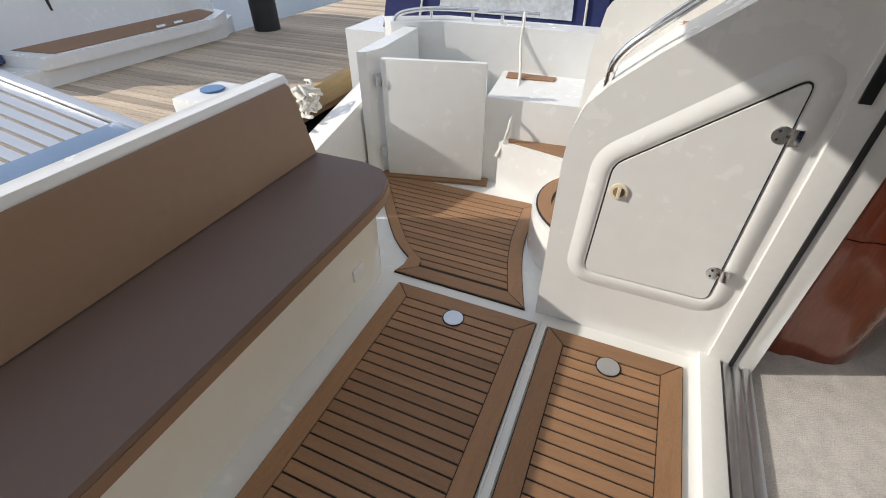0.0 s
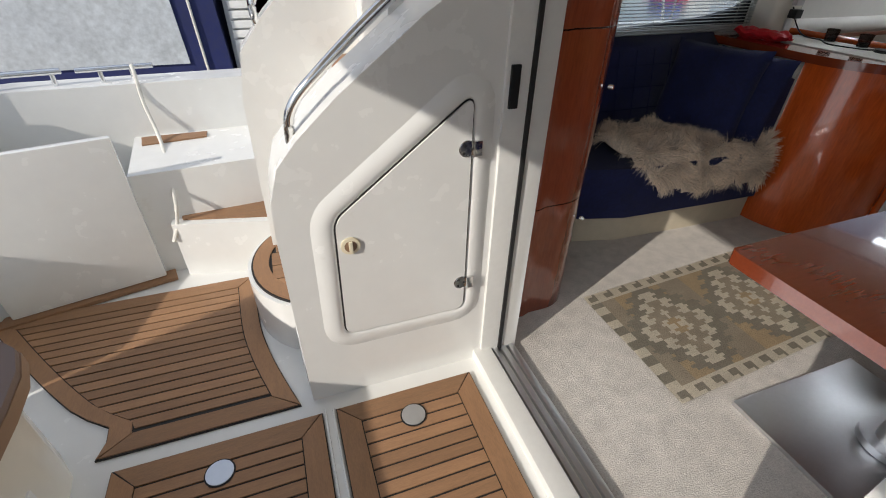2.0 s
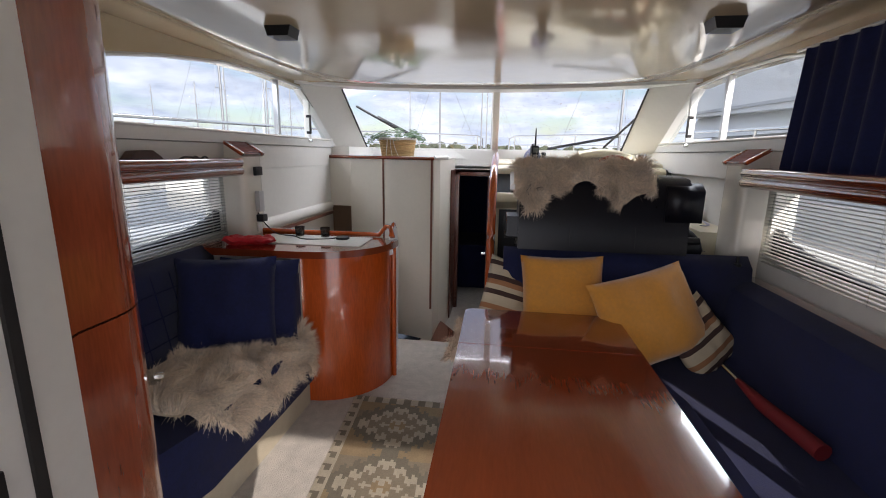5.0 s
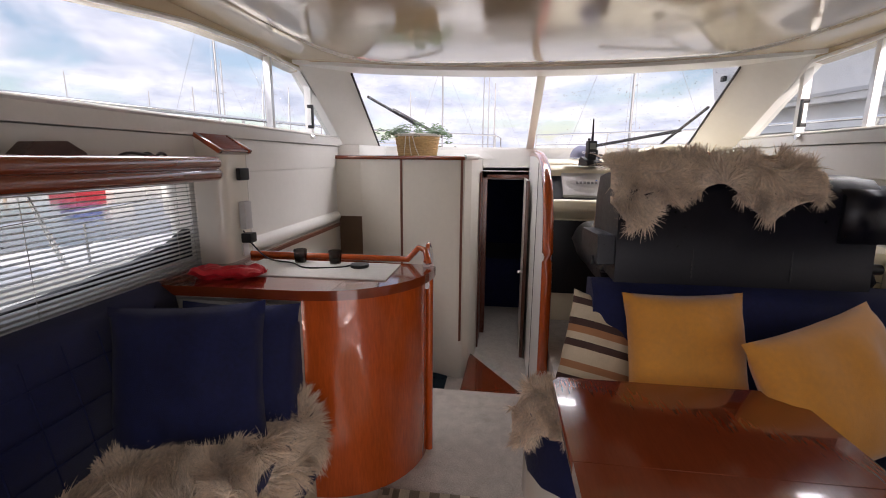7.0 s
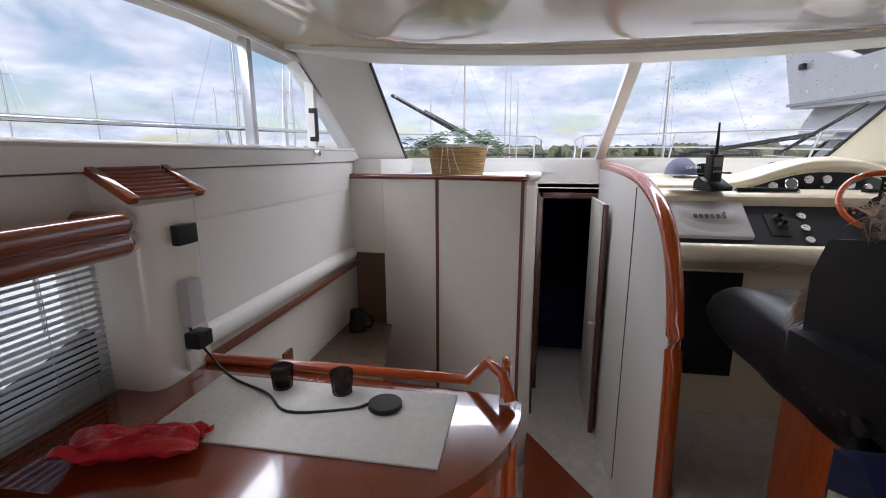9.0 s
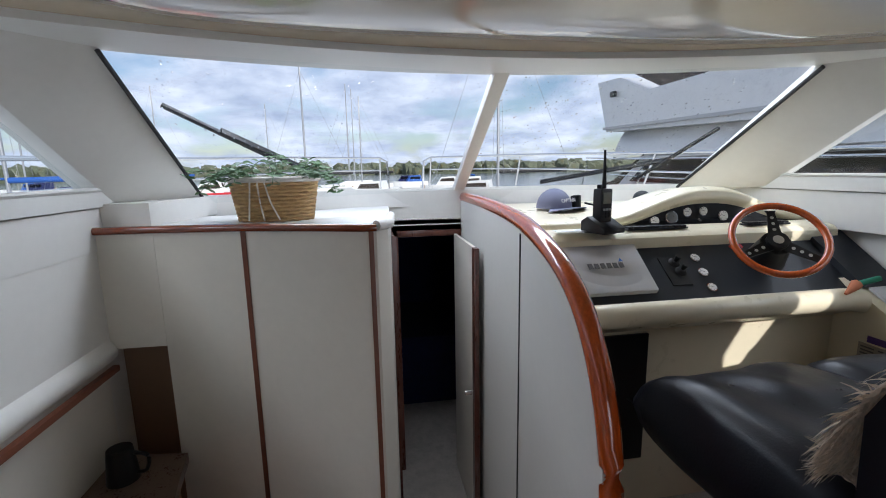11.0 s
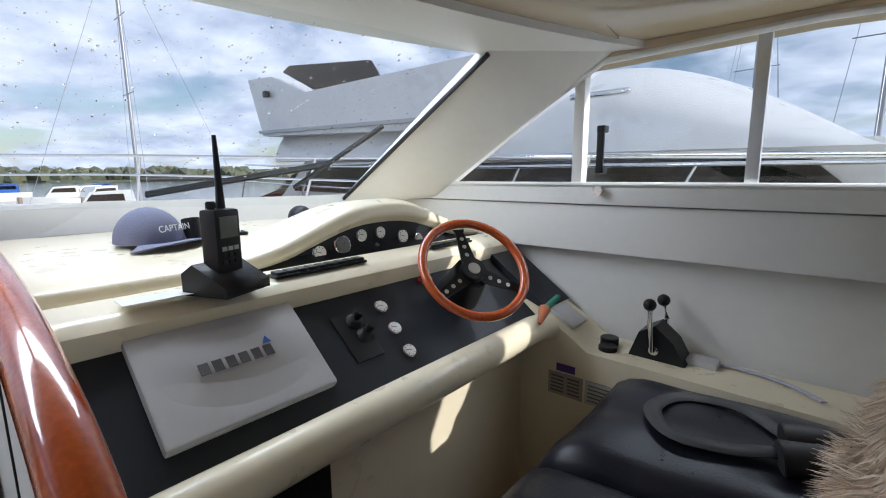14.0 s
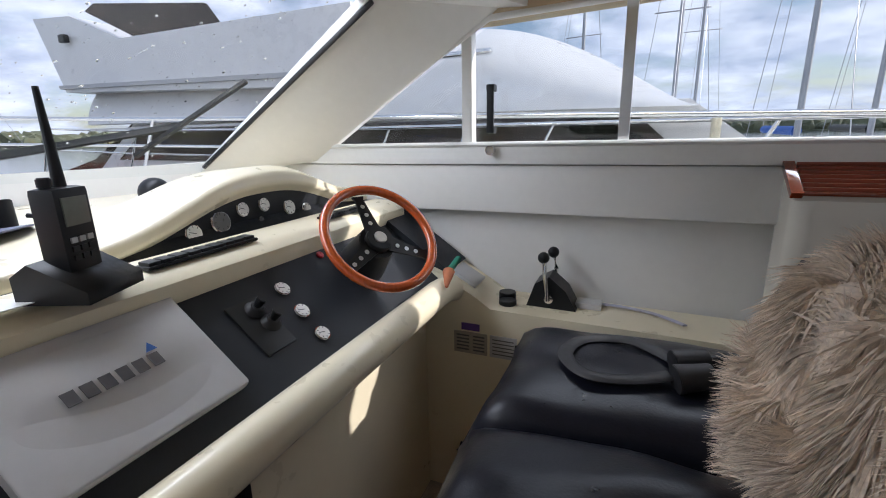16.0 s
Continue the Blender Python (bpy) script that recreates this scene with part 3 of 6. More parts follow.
# shelves over the small windows
for s, x1, lab in ((lambda y: y, 2.86, "port"), (mirror, 2.90, "starboard")):
    sh = empty("wall_shelf", "glossy mahogany wall shelf with a rounded double edge", "shelf", "wall shelves")
    ys = sorted((s(2.50), s(2.70)))
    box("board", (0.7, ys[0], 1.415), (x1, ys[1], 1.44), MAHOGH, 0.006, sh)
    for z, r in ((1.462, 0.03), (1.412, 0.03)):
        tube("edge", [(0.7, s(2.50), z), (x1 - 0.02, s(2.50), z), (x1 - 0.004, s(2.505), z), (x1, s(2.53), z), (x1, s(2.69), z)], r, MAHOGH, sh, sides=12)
BROWN = material("brown_leather", (0.07, 0.03, 0.02), 0.5, var=0.2, scale=12, bump=0.4)
tagged(prism("leather_case", [(2.0, 1.44), (2.28, 1.44), (2.26, 1.50), (2.2, 1.535), (2.1, 1.53)], "y", 2.56, 2.62, BROWN, 0.012), "brown leather case on the shelf", "case")
gl = empty("sunglasses", "black sunglasses lying on the shelf", "sunglasses")
tube("arm", curve([(2.32, 2.55, 1.455), (2.42, 2.56, 1.50), (2.55, 2.55, 1.49)], 5), 0.006, BLKPL, gl, sides=6)
tube("arm", curve([(2.36, 2.60, 1.455), (2.46, 2.61, 1.48), (2.6, 2.60, 1.47)], 5), 0.006, BLKPL, gl, sides=6)
for y in (2.55, 2.61):
    tube("lens_rim", [(2.58 + 0.028 * math.cos(a), y, 1.482 + 0.02 * math.sin(a)) for a in [i * math.pi / 6 for i in range(12)]], 0.006, BLKPL, gl, sides=6, closed=True)
tagged(box("matchbox", (2.68, 2.53, 1.442), (2.76, 2.56, 1.485), WFRAME, 0.003), "small white printed box on the shelf", "box")

# venetian blinds
BLIND = material("grey_blind_slat", (0.50, 0.49, 0.46), 0.4, var=0.06)
for s in (lambda y: y, mirror):
    bl = empty("venetian_blind", "grey aluminium venetian blind over the small window", "blind", "window blinds")
    me = None
    for i in range(24):
        z = 1.385 - i * 0.0185
        if me is None:
            o = box("slat", (0.9, -0.011, -0.0006), (2.90, 0.011, 0.0006), BLIND, 0, bl)
            me = o.data
        else:
            o = new("slat", me)
            o.parent = bl
        o.matrix_basis = pose(0, s(2.665), z, 5 if s(2) == 2 else -5)
    for x in (1.3, 2.1, 2.75):
        tube("cord", [(x, s(2.655), 1.39), (x, s(2.655), 0.95)], 0.0012, BLIND, bl, sides=4)
    tube("wand", [(2.82, s(2.64), 1.39), (2.84, s(2.635), 1.0)], 0.003, PLEXI, bl, sides=6)

# table
tb = empty("saloon_table", "glossy mahogany saloon table on an aluminium pedestal", "table")
tp = [(1.03, 0.97), (1.04, 0.985), (2.42, 0.995), (2.45, 0.97), (2.45, 0.30), (2.36, 0.205), (1.05, 0.20), (1.03, 0.215)]
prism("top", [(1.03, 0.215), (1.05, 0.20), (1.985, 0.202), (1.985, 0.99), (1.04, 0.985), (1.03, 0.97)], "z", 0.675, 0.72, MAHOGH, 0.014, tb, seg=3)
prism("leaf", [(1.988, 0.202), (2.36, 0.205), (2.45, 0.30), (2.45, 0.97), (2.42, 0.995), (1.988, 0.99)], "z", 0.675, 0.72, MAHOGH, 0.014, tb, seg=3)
disc("column", pose(1.66, 0.58, 0.0), 0.055, 0.68, ALU, tb)
disc("collar", pose(1.66, 0.58, 0.3), 0.065, 0.08, ALU, tb)
disc("foot", pose(1.66, 0.58, 0.022), 0.1, 0.03, ALU, tb)
tagged(box("floor_plate", (1.3, 0.25, 0.002), (1.95, 0.90, 0.02), ALU, 0.004), "brushed metal plate under the table column", "plate")

# kilim rug with stepped diamonds and a hooked border
KB = material("kilim_ivory", (0.62, 0.56, 0.45), 0.95, var=0.15, scale=12, bump=0.9, bump_scale=260)
KG = material("kilim_grey", (0.27, 0.24, 0.185), 0.95, var=0.18, scale=12, bump=0.9, bump_scale=260)
KO = material("kilim_ochre", (0.44, 0.33, 0.20), 0.95, var=0.18, scale=12, bump=0.9, bump_scale=260)
KT = material("kilim_taupe", (0.36, 0.30, 0.22), 0.95, var=0.18, scale=12, bump=0.9, bump_scale=260)
nx, ny = 100, 42
bm = bmesh.new()
gv = {}
rx0, rx1, ry0, ry1 = 1.12, 2.66, 0.96, 1.60
for i in range(nx + 1):
    for j in range(ny + 1):
        x, y = rx0 + (rx1 - rx0) * i / nx, ry0 + (ry1 - ry0) * j / ny
        gv[i, j] = bm.verts.new((x, y + 0.10 * (x - rx0) / 1.5, 0.008 + 0.004 * noise.noise((x * 4, y * 4, 0))))
for i in range(nx):
    for j in range(ny):
        fc = bm.faces.new((gv[i, j], gv[i + 1, j], gv[i + 1, j + 1], gv[i, j + 1]))
        jj = min(j, ny - 1 - j)
        if jj < 4 or i < 4 or i > nx - 5:
            k = (i if jj < 4 else j) % 6
            m = 1 if (jj in (1, 2) and k in (1, 2, 3)) or (jj == 0 and k == 3) or (jj >= 4 and k < 3) else 0
        else:
            px = (i - 4) % 31 - 15
            py = (j - ny / 2 + 0.5)
            # saw-toothed rings: the step runs along the rows
            d = abs(px) + abs(py) * 0.8 + 2.2 * (j % 4 < 2)
            m = 2 if d < 3.5 else 0 if d < 6 else 3 if d < 10.5 else 0 if d < 14 else 1 if d < 19 else 2 if (i // 9) % 3 else 3
        fc.material_index = m
bmesh.ops.solidify(bm, geom=bm.faces[:], thickness=0.005)
tagged(finish("kilim_rug", bm, [KB, KG, KO, KT]), "flat-woven kilim rug with grey and ochre diamonds", "rug")


# settees
def cushion(name, pts, z0, z1, mat, parent, bevel=0.04):
    return prism(name, pts, "z", z0, z1, mat, bevel, parent, seg=4, angle=70)


CREAMB = material("cream_base_carpet", (0.50, 0.44, 0.33), 0.9, var=0.1, scale=20, bump=0.6, bump_scale=250)
ps = empty("port_settee", "navy fabric settee on a cream base with a curved front", "settee")
front = [(1.10, 2.45), (1.18, 2.22), (1.34, 2.06), (1.60, 1.99), (2.1, 1.97), (2.545, 1.96)]
prism("base", front + [(2.545, 2.66), (1.10, 2.66)], "z", 0, 0.16, CREAMB, 0.01, ps)
cushion("seat", [(x, y - 0.03) for x, y in front] + [(2.545, 2.5), (1.10, 2.5)], 0.165, 0.46, NAVY, ps, 0.05)
prism("backrest", [(2.44, 0.47), (2.665, 0.47), (2.665, 0.96), (2.59, 0.985), (2.52, 0.93)], "x", 1.10, 2.53, NAVY, 0.03, ps, seg=4)
prism("side_backrest", [(2.42, 0.47), (2.54, 0.47), (2.54, 0.84), (2.48, 0.86)], "y", 1.99, 2.46, NAVY, 0.03, ps, seg=4)
prism("aft_backrest", [(1.09, 0.47), (1.22, 0.47), (1.16, 0.93), (1.09, 0.93)], "y", 1.95, 2.46, NAVY, 0.03, ps, seg=4)
PLAID = material("plaid_thread", (0.014, 0.018, 0.062), 0.9, var=0.3, scale=20, spec=0.2)
for k in range(11):
    x = 1.16 + k * 0.125
    tube("plaid_line", [(x, 2.4385 + 0.0, 0.52), (x, 2.470, 0.70), (x, 2.517, 0.92)], 0.003, PLAID, ps, sides=4)
for z, y in ((0.60, 2.451), (0.72, 2.472), (0.84, 2.497)):
    tube("plaid_line", [(1.12, y, z), (2.5, y, z)], 0.003, PLAID, ps, sides=4)
tagged(pillow("navy_cushion", pose(2.25, 2.27, 0.725, 76, 0, -72), 0.52, 0.52, 0.22, NAVY, crease=1.2, seed=2), "plump navy scatter cushion on the settee", "cushion")
tagged(pillow("navy_cushion", pose(2.40, 2.17, 0.71, 80, 0, -85), 0.46, 0.48, 0.15, NAVY, crease=1.0, seed=6), "plump navy scatter cushion on the settee", "cushion")


def skin_port(u, v):
    x = 2.52 - 0.95 * u
    y = 2.46 - 0.62 * v
    z = 0.505 + 0.02 * noise.noise((x * 6, y * 6, 1))
    if y < 1.97:
        z -= (1.97 - y) * 1.6
        y = 1.97 - (1.97 - y) * 0.55
    return (x, y, z)


fur("sheepskin", skin_port, 30, 24, 42000, 0.07, FUR, "shaggy beige sheepskin draped over the settee seat",
    inside=lambda u, v: (abs(2 * u - 1) ** 2.5 + abs(2 * v - 1) ** 3 < 0.95) or (u < .25 and v > .6), seed=5)

ss = empty("starboard_settee", "navy fabric L-shaped settee round the table", "settee")
lsh = [(1.0, -0.62), (1.0, -0.05), (2.1, -0.05), (2.4, 0.03), (2.47, 0.35), (2.47, 0.92)] + [(2.52, 1.0), (2.62, 1.05), (2.75, 1.06), (2.86, 1.02), (2.92, 0.92), (2.93, -0.62)]
prism("base", [(x + 0.02, y) for x, y in lsh], "z", 0, 0.2, GEL, 0.01, ss)
cushion("seat", lsh, 0.2, 0.46, NAVY, ss, 0.05)
prism("forward_backrest", [(2.72, 0.46), (2.95, 0.46), (2.95, 0.97), (2.86, 0.99), (2.79, 0.93)], "y", -0.6, 0.80, NAVY, 0.04, ss, seg=4)
prism("side_backrest", [(-0.66, 0.46), (-0.42, 0.46), (-0.5, 0.82), (-0.57, 0.86), (-0.66, 0.85)], "x", 1.0, 2.9, NAVY, 0.04, ss, seg=4)
tagged(box("settee_ledge", (1.0, -0.70, 0.83), (2.95, -0.57, 0.855), MAHOGH, 0.006), "mahogany ledge behind the settee", "ledge")


def striped(name, m, w, h, d, seed):
    o = pillow(name, m, w, h, d, STRIPES, crease=0.8, seed=seed, n=28)
    o.data.materials.clear()
    cols = [STR_A, STR_B, STR_C]
    for c in cols:
        o.data.materials.append(c)
    inv = m.inverted()
    for p in o.data.polygons:
        v = (inv @ p.center).y / h
        k = int((v + 0.5) * 14)
        p.material_index = (0, 1, 0, 2, 0, 0, 1, 0, 2, 1, 0, 0, 1, 0, 2)[max(0, min(14, k))]
    return tagged(o, "scatter cushion with cream, tan and dark brown stripes", "cushion")


STR_A = material("stripe_cream", (0.55, 0.47, 0.34), 0.85, var=0.1, scale=20, bump=0.5, bump_scale=260)
STR_B = material("stripe_brown", (0.06, 0.03, 0.025), 0.85, var=0.1, scale=20, bump=0.5, bump_scale=260)
STR_C = material("stripe_tan", (0.36, 0.17, 0.08), 0.85, var=0.1, scale=20, bump=0.5, bump_scale=260)
STRIPES = STR_A
tagged(pillow("ochre_cushion", pose(2.69, 0.45, 0.745, 72, 0, -82), 0.49, 0.47, 0.21, YELLOW, crease=0.7, seed=1), "ochre velvet scatter cushion", "cushion")
tagged(pillow("ochre_cushion", pose(2.50, 0.02, 0.715, 62, -10, -66), 0.60, 0.49, 0.22, YELLOW, crease=0.7, seed=9), "ochre velvet scatter cushion", "cushion")
striped("striped_cushion", pose(2.80, 0.72, 0.69, 70, 18, -78), 0.42, 0.42, 0.15, 3)
striped("striped_cushion", pose(2.55, -0.26, 0.60, 55, -20, -50), 0.38, 0.38, 0.14, 8)


def skin_seat(u, v):
    return (2.88 - 0.42 * u, 1.12 - 0.72 * v, 0.475 + 0.02 * math.sin(u * 5) - (max(0, 0.12 - v) * 1.1))


fur("sheepskin", skin_seat, 16, 22, 20000, 0.055, FUR, "beige sheepskin on the end of the settee", inside=lambda u, v: (2 * u - 1) ** 4 + (2 * v - 1) ** 4 < 0.9, seed=8)

# helm seat
hsx = empty("helm_bench", "black leather double helm seat with piping", "seat")
box("pedestal", (3.02, -0.28, 0.27), (3.52, 0.60, 0.84), MAHOG, 0.02, hsx)
pillow("cushion", pose(3.45, -0.135, 0.985), 0.95, 0.57, 0.28, LEATH, hsx, n=26, crease=0.7, seed=5, full=7)
pillow("cushion", pose(3.45, 0.425, 0.985), 0.95, 0.62, 0.28, LEATH, hsx, n=26, crease=0.7, seed=15, full=7)
prism("backrest", [(2.80, 0.99), (3.26, 1.0), (3.27, 1.30), (3.22, 1.41), (3.05, 1.435), (2.88, 1.42), (2.82, 1.37)], "y", -0.24, 0.72, LEATH, 0.085, hsx, seg=6, angle=80)
prism("armrest_pad", [(2.80, 1.18), (2.90, 1.18), (2.92, 1.36), (2.86, 1.40), (2.80, 1.36)], "y", -0.30, -0.10, LEATH, 0.03, hsx, seg=4)
prism("armrest_pad", [(2.82, 1.06), (3.2, 1.06), (3.2, 1.16), (2.84, 1.18)], "y", 0.68, 0.79, LEATH, 0.03, hsx, seg=4)
tube("pivot", [(2.9, -0.34, 1.06), (2.9, 0.8, 1.06)], 0.022, BLKPL, hsx)
for y in (0.05, 0.42):
    tube("seam", [(2.797, y, 1.02), (2.817, y, 1.2), (2.825, y, 1.36)], 0.003, BLKPL, hsx, sides=6)


def skin_back(u, v):
    y = 0.76 - 0.80 * u
    hang = 0.02 * noise.noise((y * 5, 2, 0))
    low = 0.10 + 0.13 * math.exp(-((u - 0.14) / 0.11) ** 2) + 0.07 * math.exp(-((u - 0.74) / 0.12) ** 2) - 0.06 * math.exp(-((u - 0.52) / 0.12) ** 2)
    if v < 0.22:
        t = 1 - v / 0.22
        return (2.815 + 0.02 * (1 - t) - 0.01 * t, y, 1.445 - low * t)
    if v < 0.5:
        t = (v - 0.22) / 0.28
        return (2.835 + 0.44 * t, y, 1.445 + 0.05 * math.sin(t * math.pi) + hang * 0.4)
    t = (v - 0.5) / 0.5
    return (3.275 + 0.06 * math.sin(t * 2.4) + 0.02 * math.sin(y * 9), y, 1.445 - t * 0.40 + hang)


fur("sheepskin", skin_back, 34, 40, 42000, 0.07, FUR, "long-haired beige sheepskin draped over the helm seat back",
    inside=lambda u, v: abs(2 * u - 1) < 1 - 0.10 * noise.noise((u * 3, v * 5, 4)) and (v < 0.36 or u > 0.14 + 0.05 * math.sin(v * 14)), seed=11)

# tall curved cabinet forward of the galley
tc = empty("tall_cabinet", "tall cream cabinet with a curved front and mahogany trim", "cabinet")
cf = [(4.74, 2.66), (4.735, 2.42), (4.69, 2.05), (4.61, 1.78), (4.525, 1.55), (4.53, 1.495), (4.60, 1.445), (4.92, 1.42), (5.62, 1.40)]
back = [(5.66, 1.46), (5.3, 2.0), (5.2, 2.66)]
prism("nook_head", [(4.74, 2.66), (4.735, 2.421), (4.9, 2.421), (5.2, 2.66)], "z", 0.98, 1.48, PANEL, 0.0, tc, angle=30)
prism("body", cf[1:] + [(5.66, 1.46), (5.3, 2.0), (4.9, 2.42)], "z", -0.4, 1.48, PANEL, 0.0, tc, angle=30)
prism("top", [(x - 0.012 if x < 5 else x, y) for x, y in cf] + back, "z", 1.482, 1.497, VINYL, 0.004, tc)
tube("top_edge", [(x - 0.006, y, 1.493) for x, y in cf[:6]], 0.017, MAHOGH, tc, sides=8)
tube("end_edge", [(x - 0.006, y, 1.50) for x, y in [(4.53, 1.495), (4.60, 1.44), (4.75, 1.43), (4.92, 1.418)]], 0.022, VINYL, tc, sides=8)
for (x, y) in ((4.688, 2.05), (4.522, 1.517)):
    box("trim", (x - 0.008, y - 0.010, -0.05 if y < 2 else 0.0), (x + 0.02, y + 0.010, 1.478), TRIMB, 0.002, tc)

# galley: rolled wall edge, worktop
gw = empty("galley_counter", "low brown galley worktop with a mahogany front", "counter")
prism("worktop", [(3.13, 2.0), (4.45, 2.32), (4.66, 2.36), (4.70, 2.68), (3.13, 2.68)], "z", 0.46, 0.505, material("brown_worktop", (0.13, 0.09, 0.065), 0.3, var=0.15, scale=14), 0.012, gw)
prism("front", [(3.15, 2.03), (4.55, 2.36), (4.6, 2.64), (3.15, 2.64)], "z", 0.0, 0.458, MAHOG, 0.0, gw)
disc("sink_drain", pose(3.75, 2.40, 0.505), 0.035, 0.006, CHROME, gw)
tagged(prism("wall_roll", arc(2.66, 0.98, 0.05, 90, 330, 10), "x", 3.17, 4.72, VINYL, 0.0), "white rolled lower edge of the side wall", "trim", kind=S)
tagged(box("wall_bead", (3.17, 2.60, 0.90), (4.70, 2.625, 0.925), TRIMB, 0.003), "brown bead under the rolled edge", "trim", kind=S)
tagged(box("galley_back", (3.17, 2.66, 0.5), (4.72, 2.69, 0.93), PANEL, 0.0), "cream galley splashback", "wall", kind=S)
tagged(box("galley_socket", (3.78, 2.645, 0.60), (3.86, 2.662, 0.67), TRIMB, 0.003), "small brown socket plate", "socket")
kt = empty("small_kettle", "small dark kettle on the galley worktop", "kettle")
disc("pot", pose(4.52, 2.55, 0.505), 0.06, 0.14, BLKPL, kt, r2=0.045)
tube("handle", curve([(4.52, 2.50, 0.62), (4.52, 2.45, 0.60), (4.52, 2.46, 0.54), (4.52, 2.5, 0.53)], 4), 0.008, BLKPL, kt, sides=6)

# added to stop a light leak; tan stands for the nook's shade
tagged(box("nook_back", (4.93, 2.2, 0.0), (4.97, 2.72, 0.985), TAN, 0.0), "added panel closing the galley nook, tan for its shade", "wall", kind=S)

# companionway: door frame and lower cabin
cw = empty("door_2", "dark mahogany doorway to the lower cabin", "door", kind=S)
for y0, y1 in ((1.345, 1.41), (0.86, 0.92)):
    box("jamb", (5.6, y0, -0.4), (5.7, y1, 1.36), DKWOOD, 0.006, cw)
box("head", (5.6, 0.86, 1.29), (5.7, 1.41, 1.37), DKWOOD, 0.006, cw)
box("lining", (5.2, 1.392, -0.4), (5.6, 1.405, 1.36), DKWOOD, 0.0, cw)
tagged(box("bulkhead", (5.6, -0.7, 1.372), (5.66, 2.66, 1.59), VINYL, 0.0), "white panel above the companionway", "wall", kind=S)
tagged(box("bulkhead_low", (5.62, -0.7, -0.4), (5.68, 0.86, 1.37), VINYL, 0.0), "white bulkhead", "wall", kind=S)
# the cabin's darkness is put into the colours of its lining
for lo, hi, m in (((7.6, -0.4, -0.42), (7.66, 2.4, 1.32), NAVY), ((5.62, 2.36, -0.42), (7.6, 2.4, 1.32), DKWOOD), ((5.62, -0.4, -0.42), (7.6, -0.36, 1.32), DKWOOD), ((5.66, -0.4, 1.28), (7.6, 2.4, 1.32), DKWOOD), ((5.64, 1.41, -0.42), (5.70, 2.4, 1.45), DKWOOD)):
    tagged(box("wall_cabin", lo, hi, m, 0.0), "lower cabin lining in dark colours that stand for its dimness", "wall", kind=S)
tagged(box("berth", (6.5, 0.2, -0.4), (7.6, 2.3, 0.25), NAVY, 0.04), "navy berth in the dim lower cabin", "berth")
ld = empty("cabin_door_leaf", "narrow mahogany and pale cabin door standing open", "door")
box("panel", (5.05, 0.955, -0.39), (5.6, 0.975, 1.30), PANEL, 0.003, ld)
box("edge", (5.0, 0.95, -0.39), (5.05, 0.98, 1.30), DKWOOD, 0.004, ld)
disc("handle", pose(5.05, 0.985, 0.45, -90), 0.015, 0.04, CHROME, ld)

# helm partition with the swept mahogany cap
hp = empty("helm_partition", "white helm partition with a swept mahogany cap rail", "partition")
prof = [(5.60, 1.535), (5.0, 1.53), (4.5, 1.50), (4.2, 1.44), (4.0, 1.36), (3.86, 1.24), (3.76, 1.06), (3.71, 0.85), (3.68, 0.5), (3.66, 0.0)]
pc = [(v.x, v.z) for v in curve([(x, 0, z) for x, z in prof], 4)]
prism("panel", pc + [(3.7, -0.4), (5.6, -0.4)], "y", 0.875, 0.925, VINYL, 0.0, hp)
tube("cap", [(x, 0.90, z + 0.004) for x, z in pc], 0.034, MAHOG, hp, sides=12)
box("joint", (4.405, 0.924, -0.3), (4.415, 0.928, 1.46), RUBBER, 0.0, hp)

# ---- helm ----
hd = empty("helm_dashboard", "cream moulded helm dashboard with a charcoal instrument panel", "dashboard")
PAN_A, PAN_B = Vector((4.215, 0, 1.162)), Vector((4.475, 0, 1.370))       # lower and upper edge of the sloping panel
Y0, Y1 = 0.872, -0.66
prism("body", [(4.29, 0.27), (4.6, 0.27), (5.3, 1.38), (4.60, 1.38), (4.47, 1.358), (4.21, 1.150), (4.19, 1.12), (4.29, 1.06)], "y", Y0, -0.60, CREAMD, 0.006, hd)
tube("lip", [(4.185, y, 1.165) for y in (Y0, 0.6, 0.2, -0.2, -0.36)] + [(4.178, -0.41, 1.165), (4.16, -0.45, 1.16)], 0.047, CREAMD, hd, sides=14)
prism("panel", [(4.213, 1.158), (4.473, 1.366), (4.469, 1.372), (4.209, 1.164)], "y", Y0, Y1, DASHB, 0.0, hd)
prism("switch_shelf", [(4.468, 1.35), (4.452, 1.385), (4.455, 1.412), (4.475, 1.430), (4.50, 1.437), (4.585, 1.445), (4.62, 1.39)], "y", Y0, -0.64, CREAMD, 0.006, hd)
prism("recess", [(4.60, 1.395), (4.75, 1.395), (4.75, 1.455), (4.685, 1.455)], "y", Y0, -0.66, DASHB, 0.0, hd)


def hump(y):
    return 0.14 * math.exp(-(abs(y + 0.12) / 0.36) ** 2.5)


def top_f(u, v):
    y = Y0 + (-0.68 - Y0) * u
    h = hump(y)
    prof_ = [(4.675, 1.412 + 0.86 * h), (4.645, 1.432 + 0.92 * h), (4.655, 1.458 + 0.97 * h), (4.71, 1.475 + h), (4.85, 1.485 + h * 0.85), (4.96, 1.49 + h * 0.4), (5.06, 1.493 + h * 0.1), (5.5, 1.495)]
    k = min(int(v * 7), 6)
    t = v * 7 - k
    return (prof_[k][0] * (1 - t) + prof_[k + 1][0] * t, y, prof_[k][1] * (1 - t) + prof_[k + 1][1] * t)


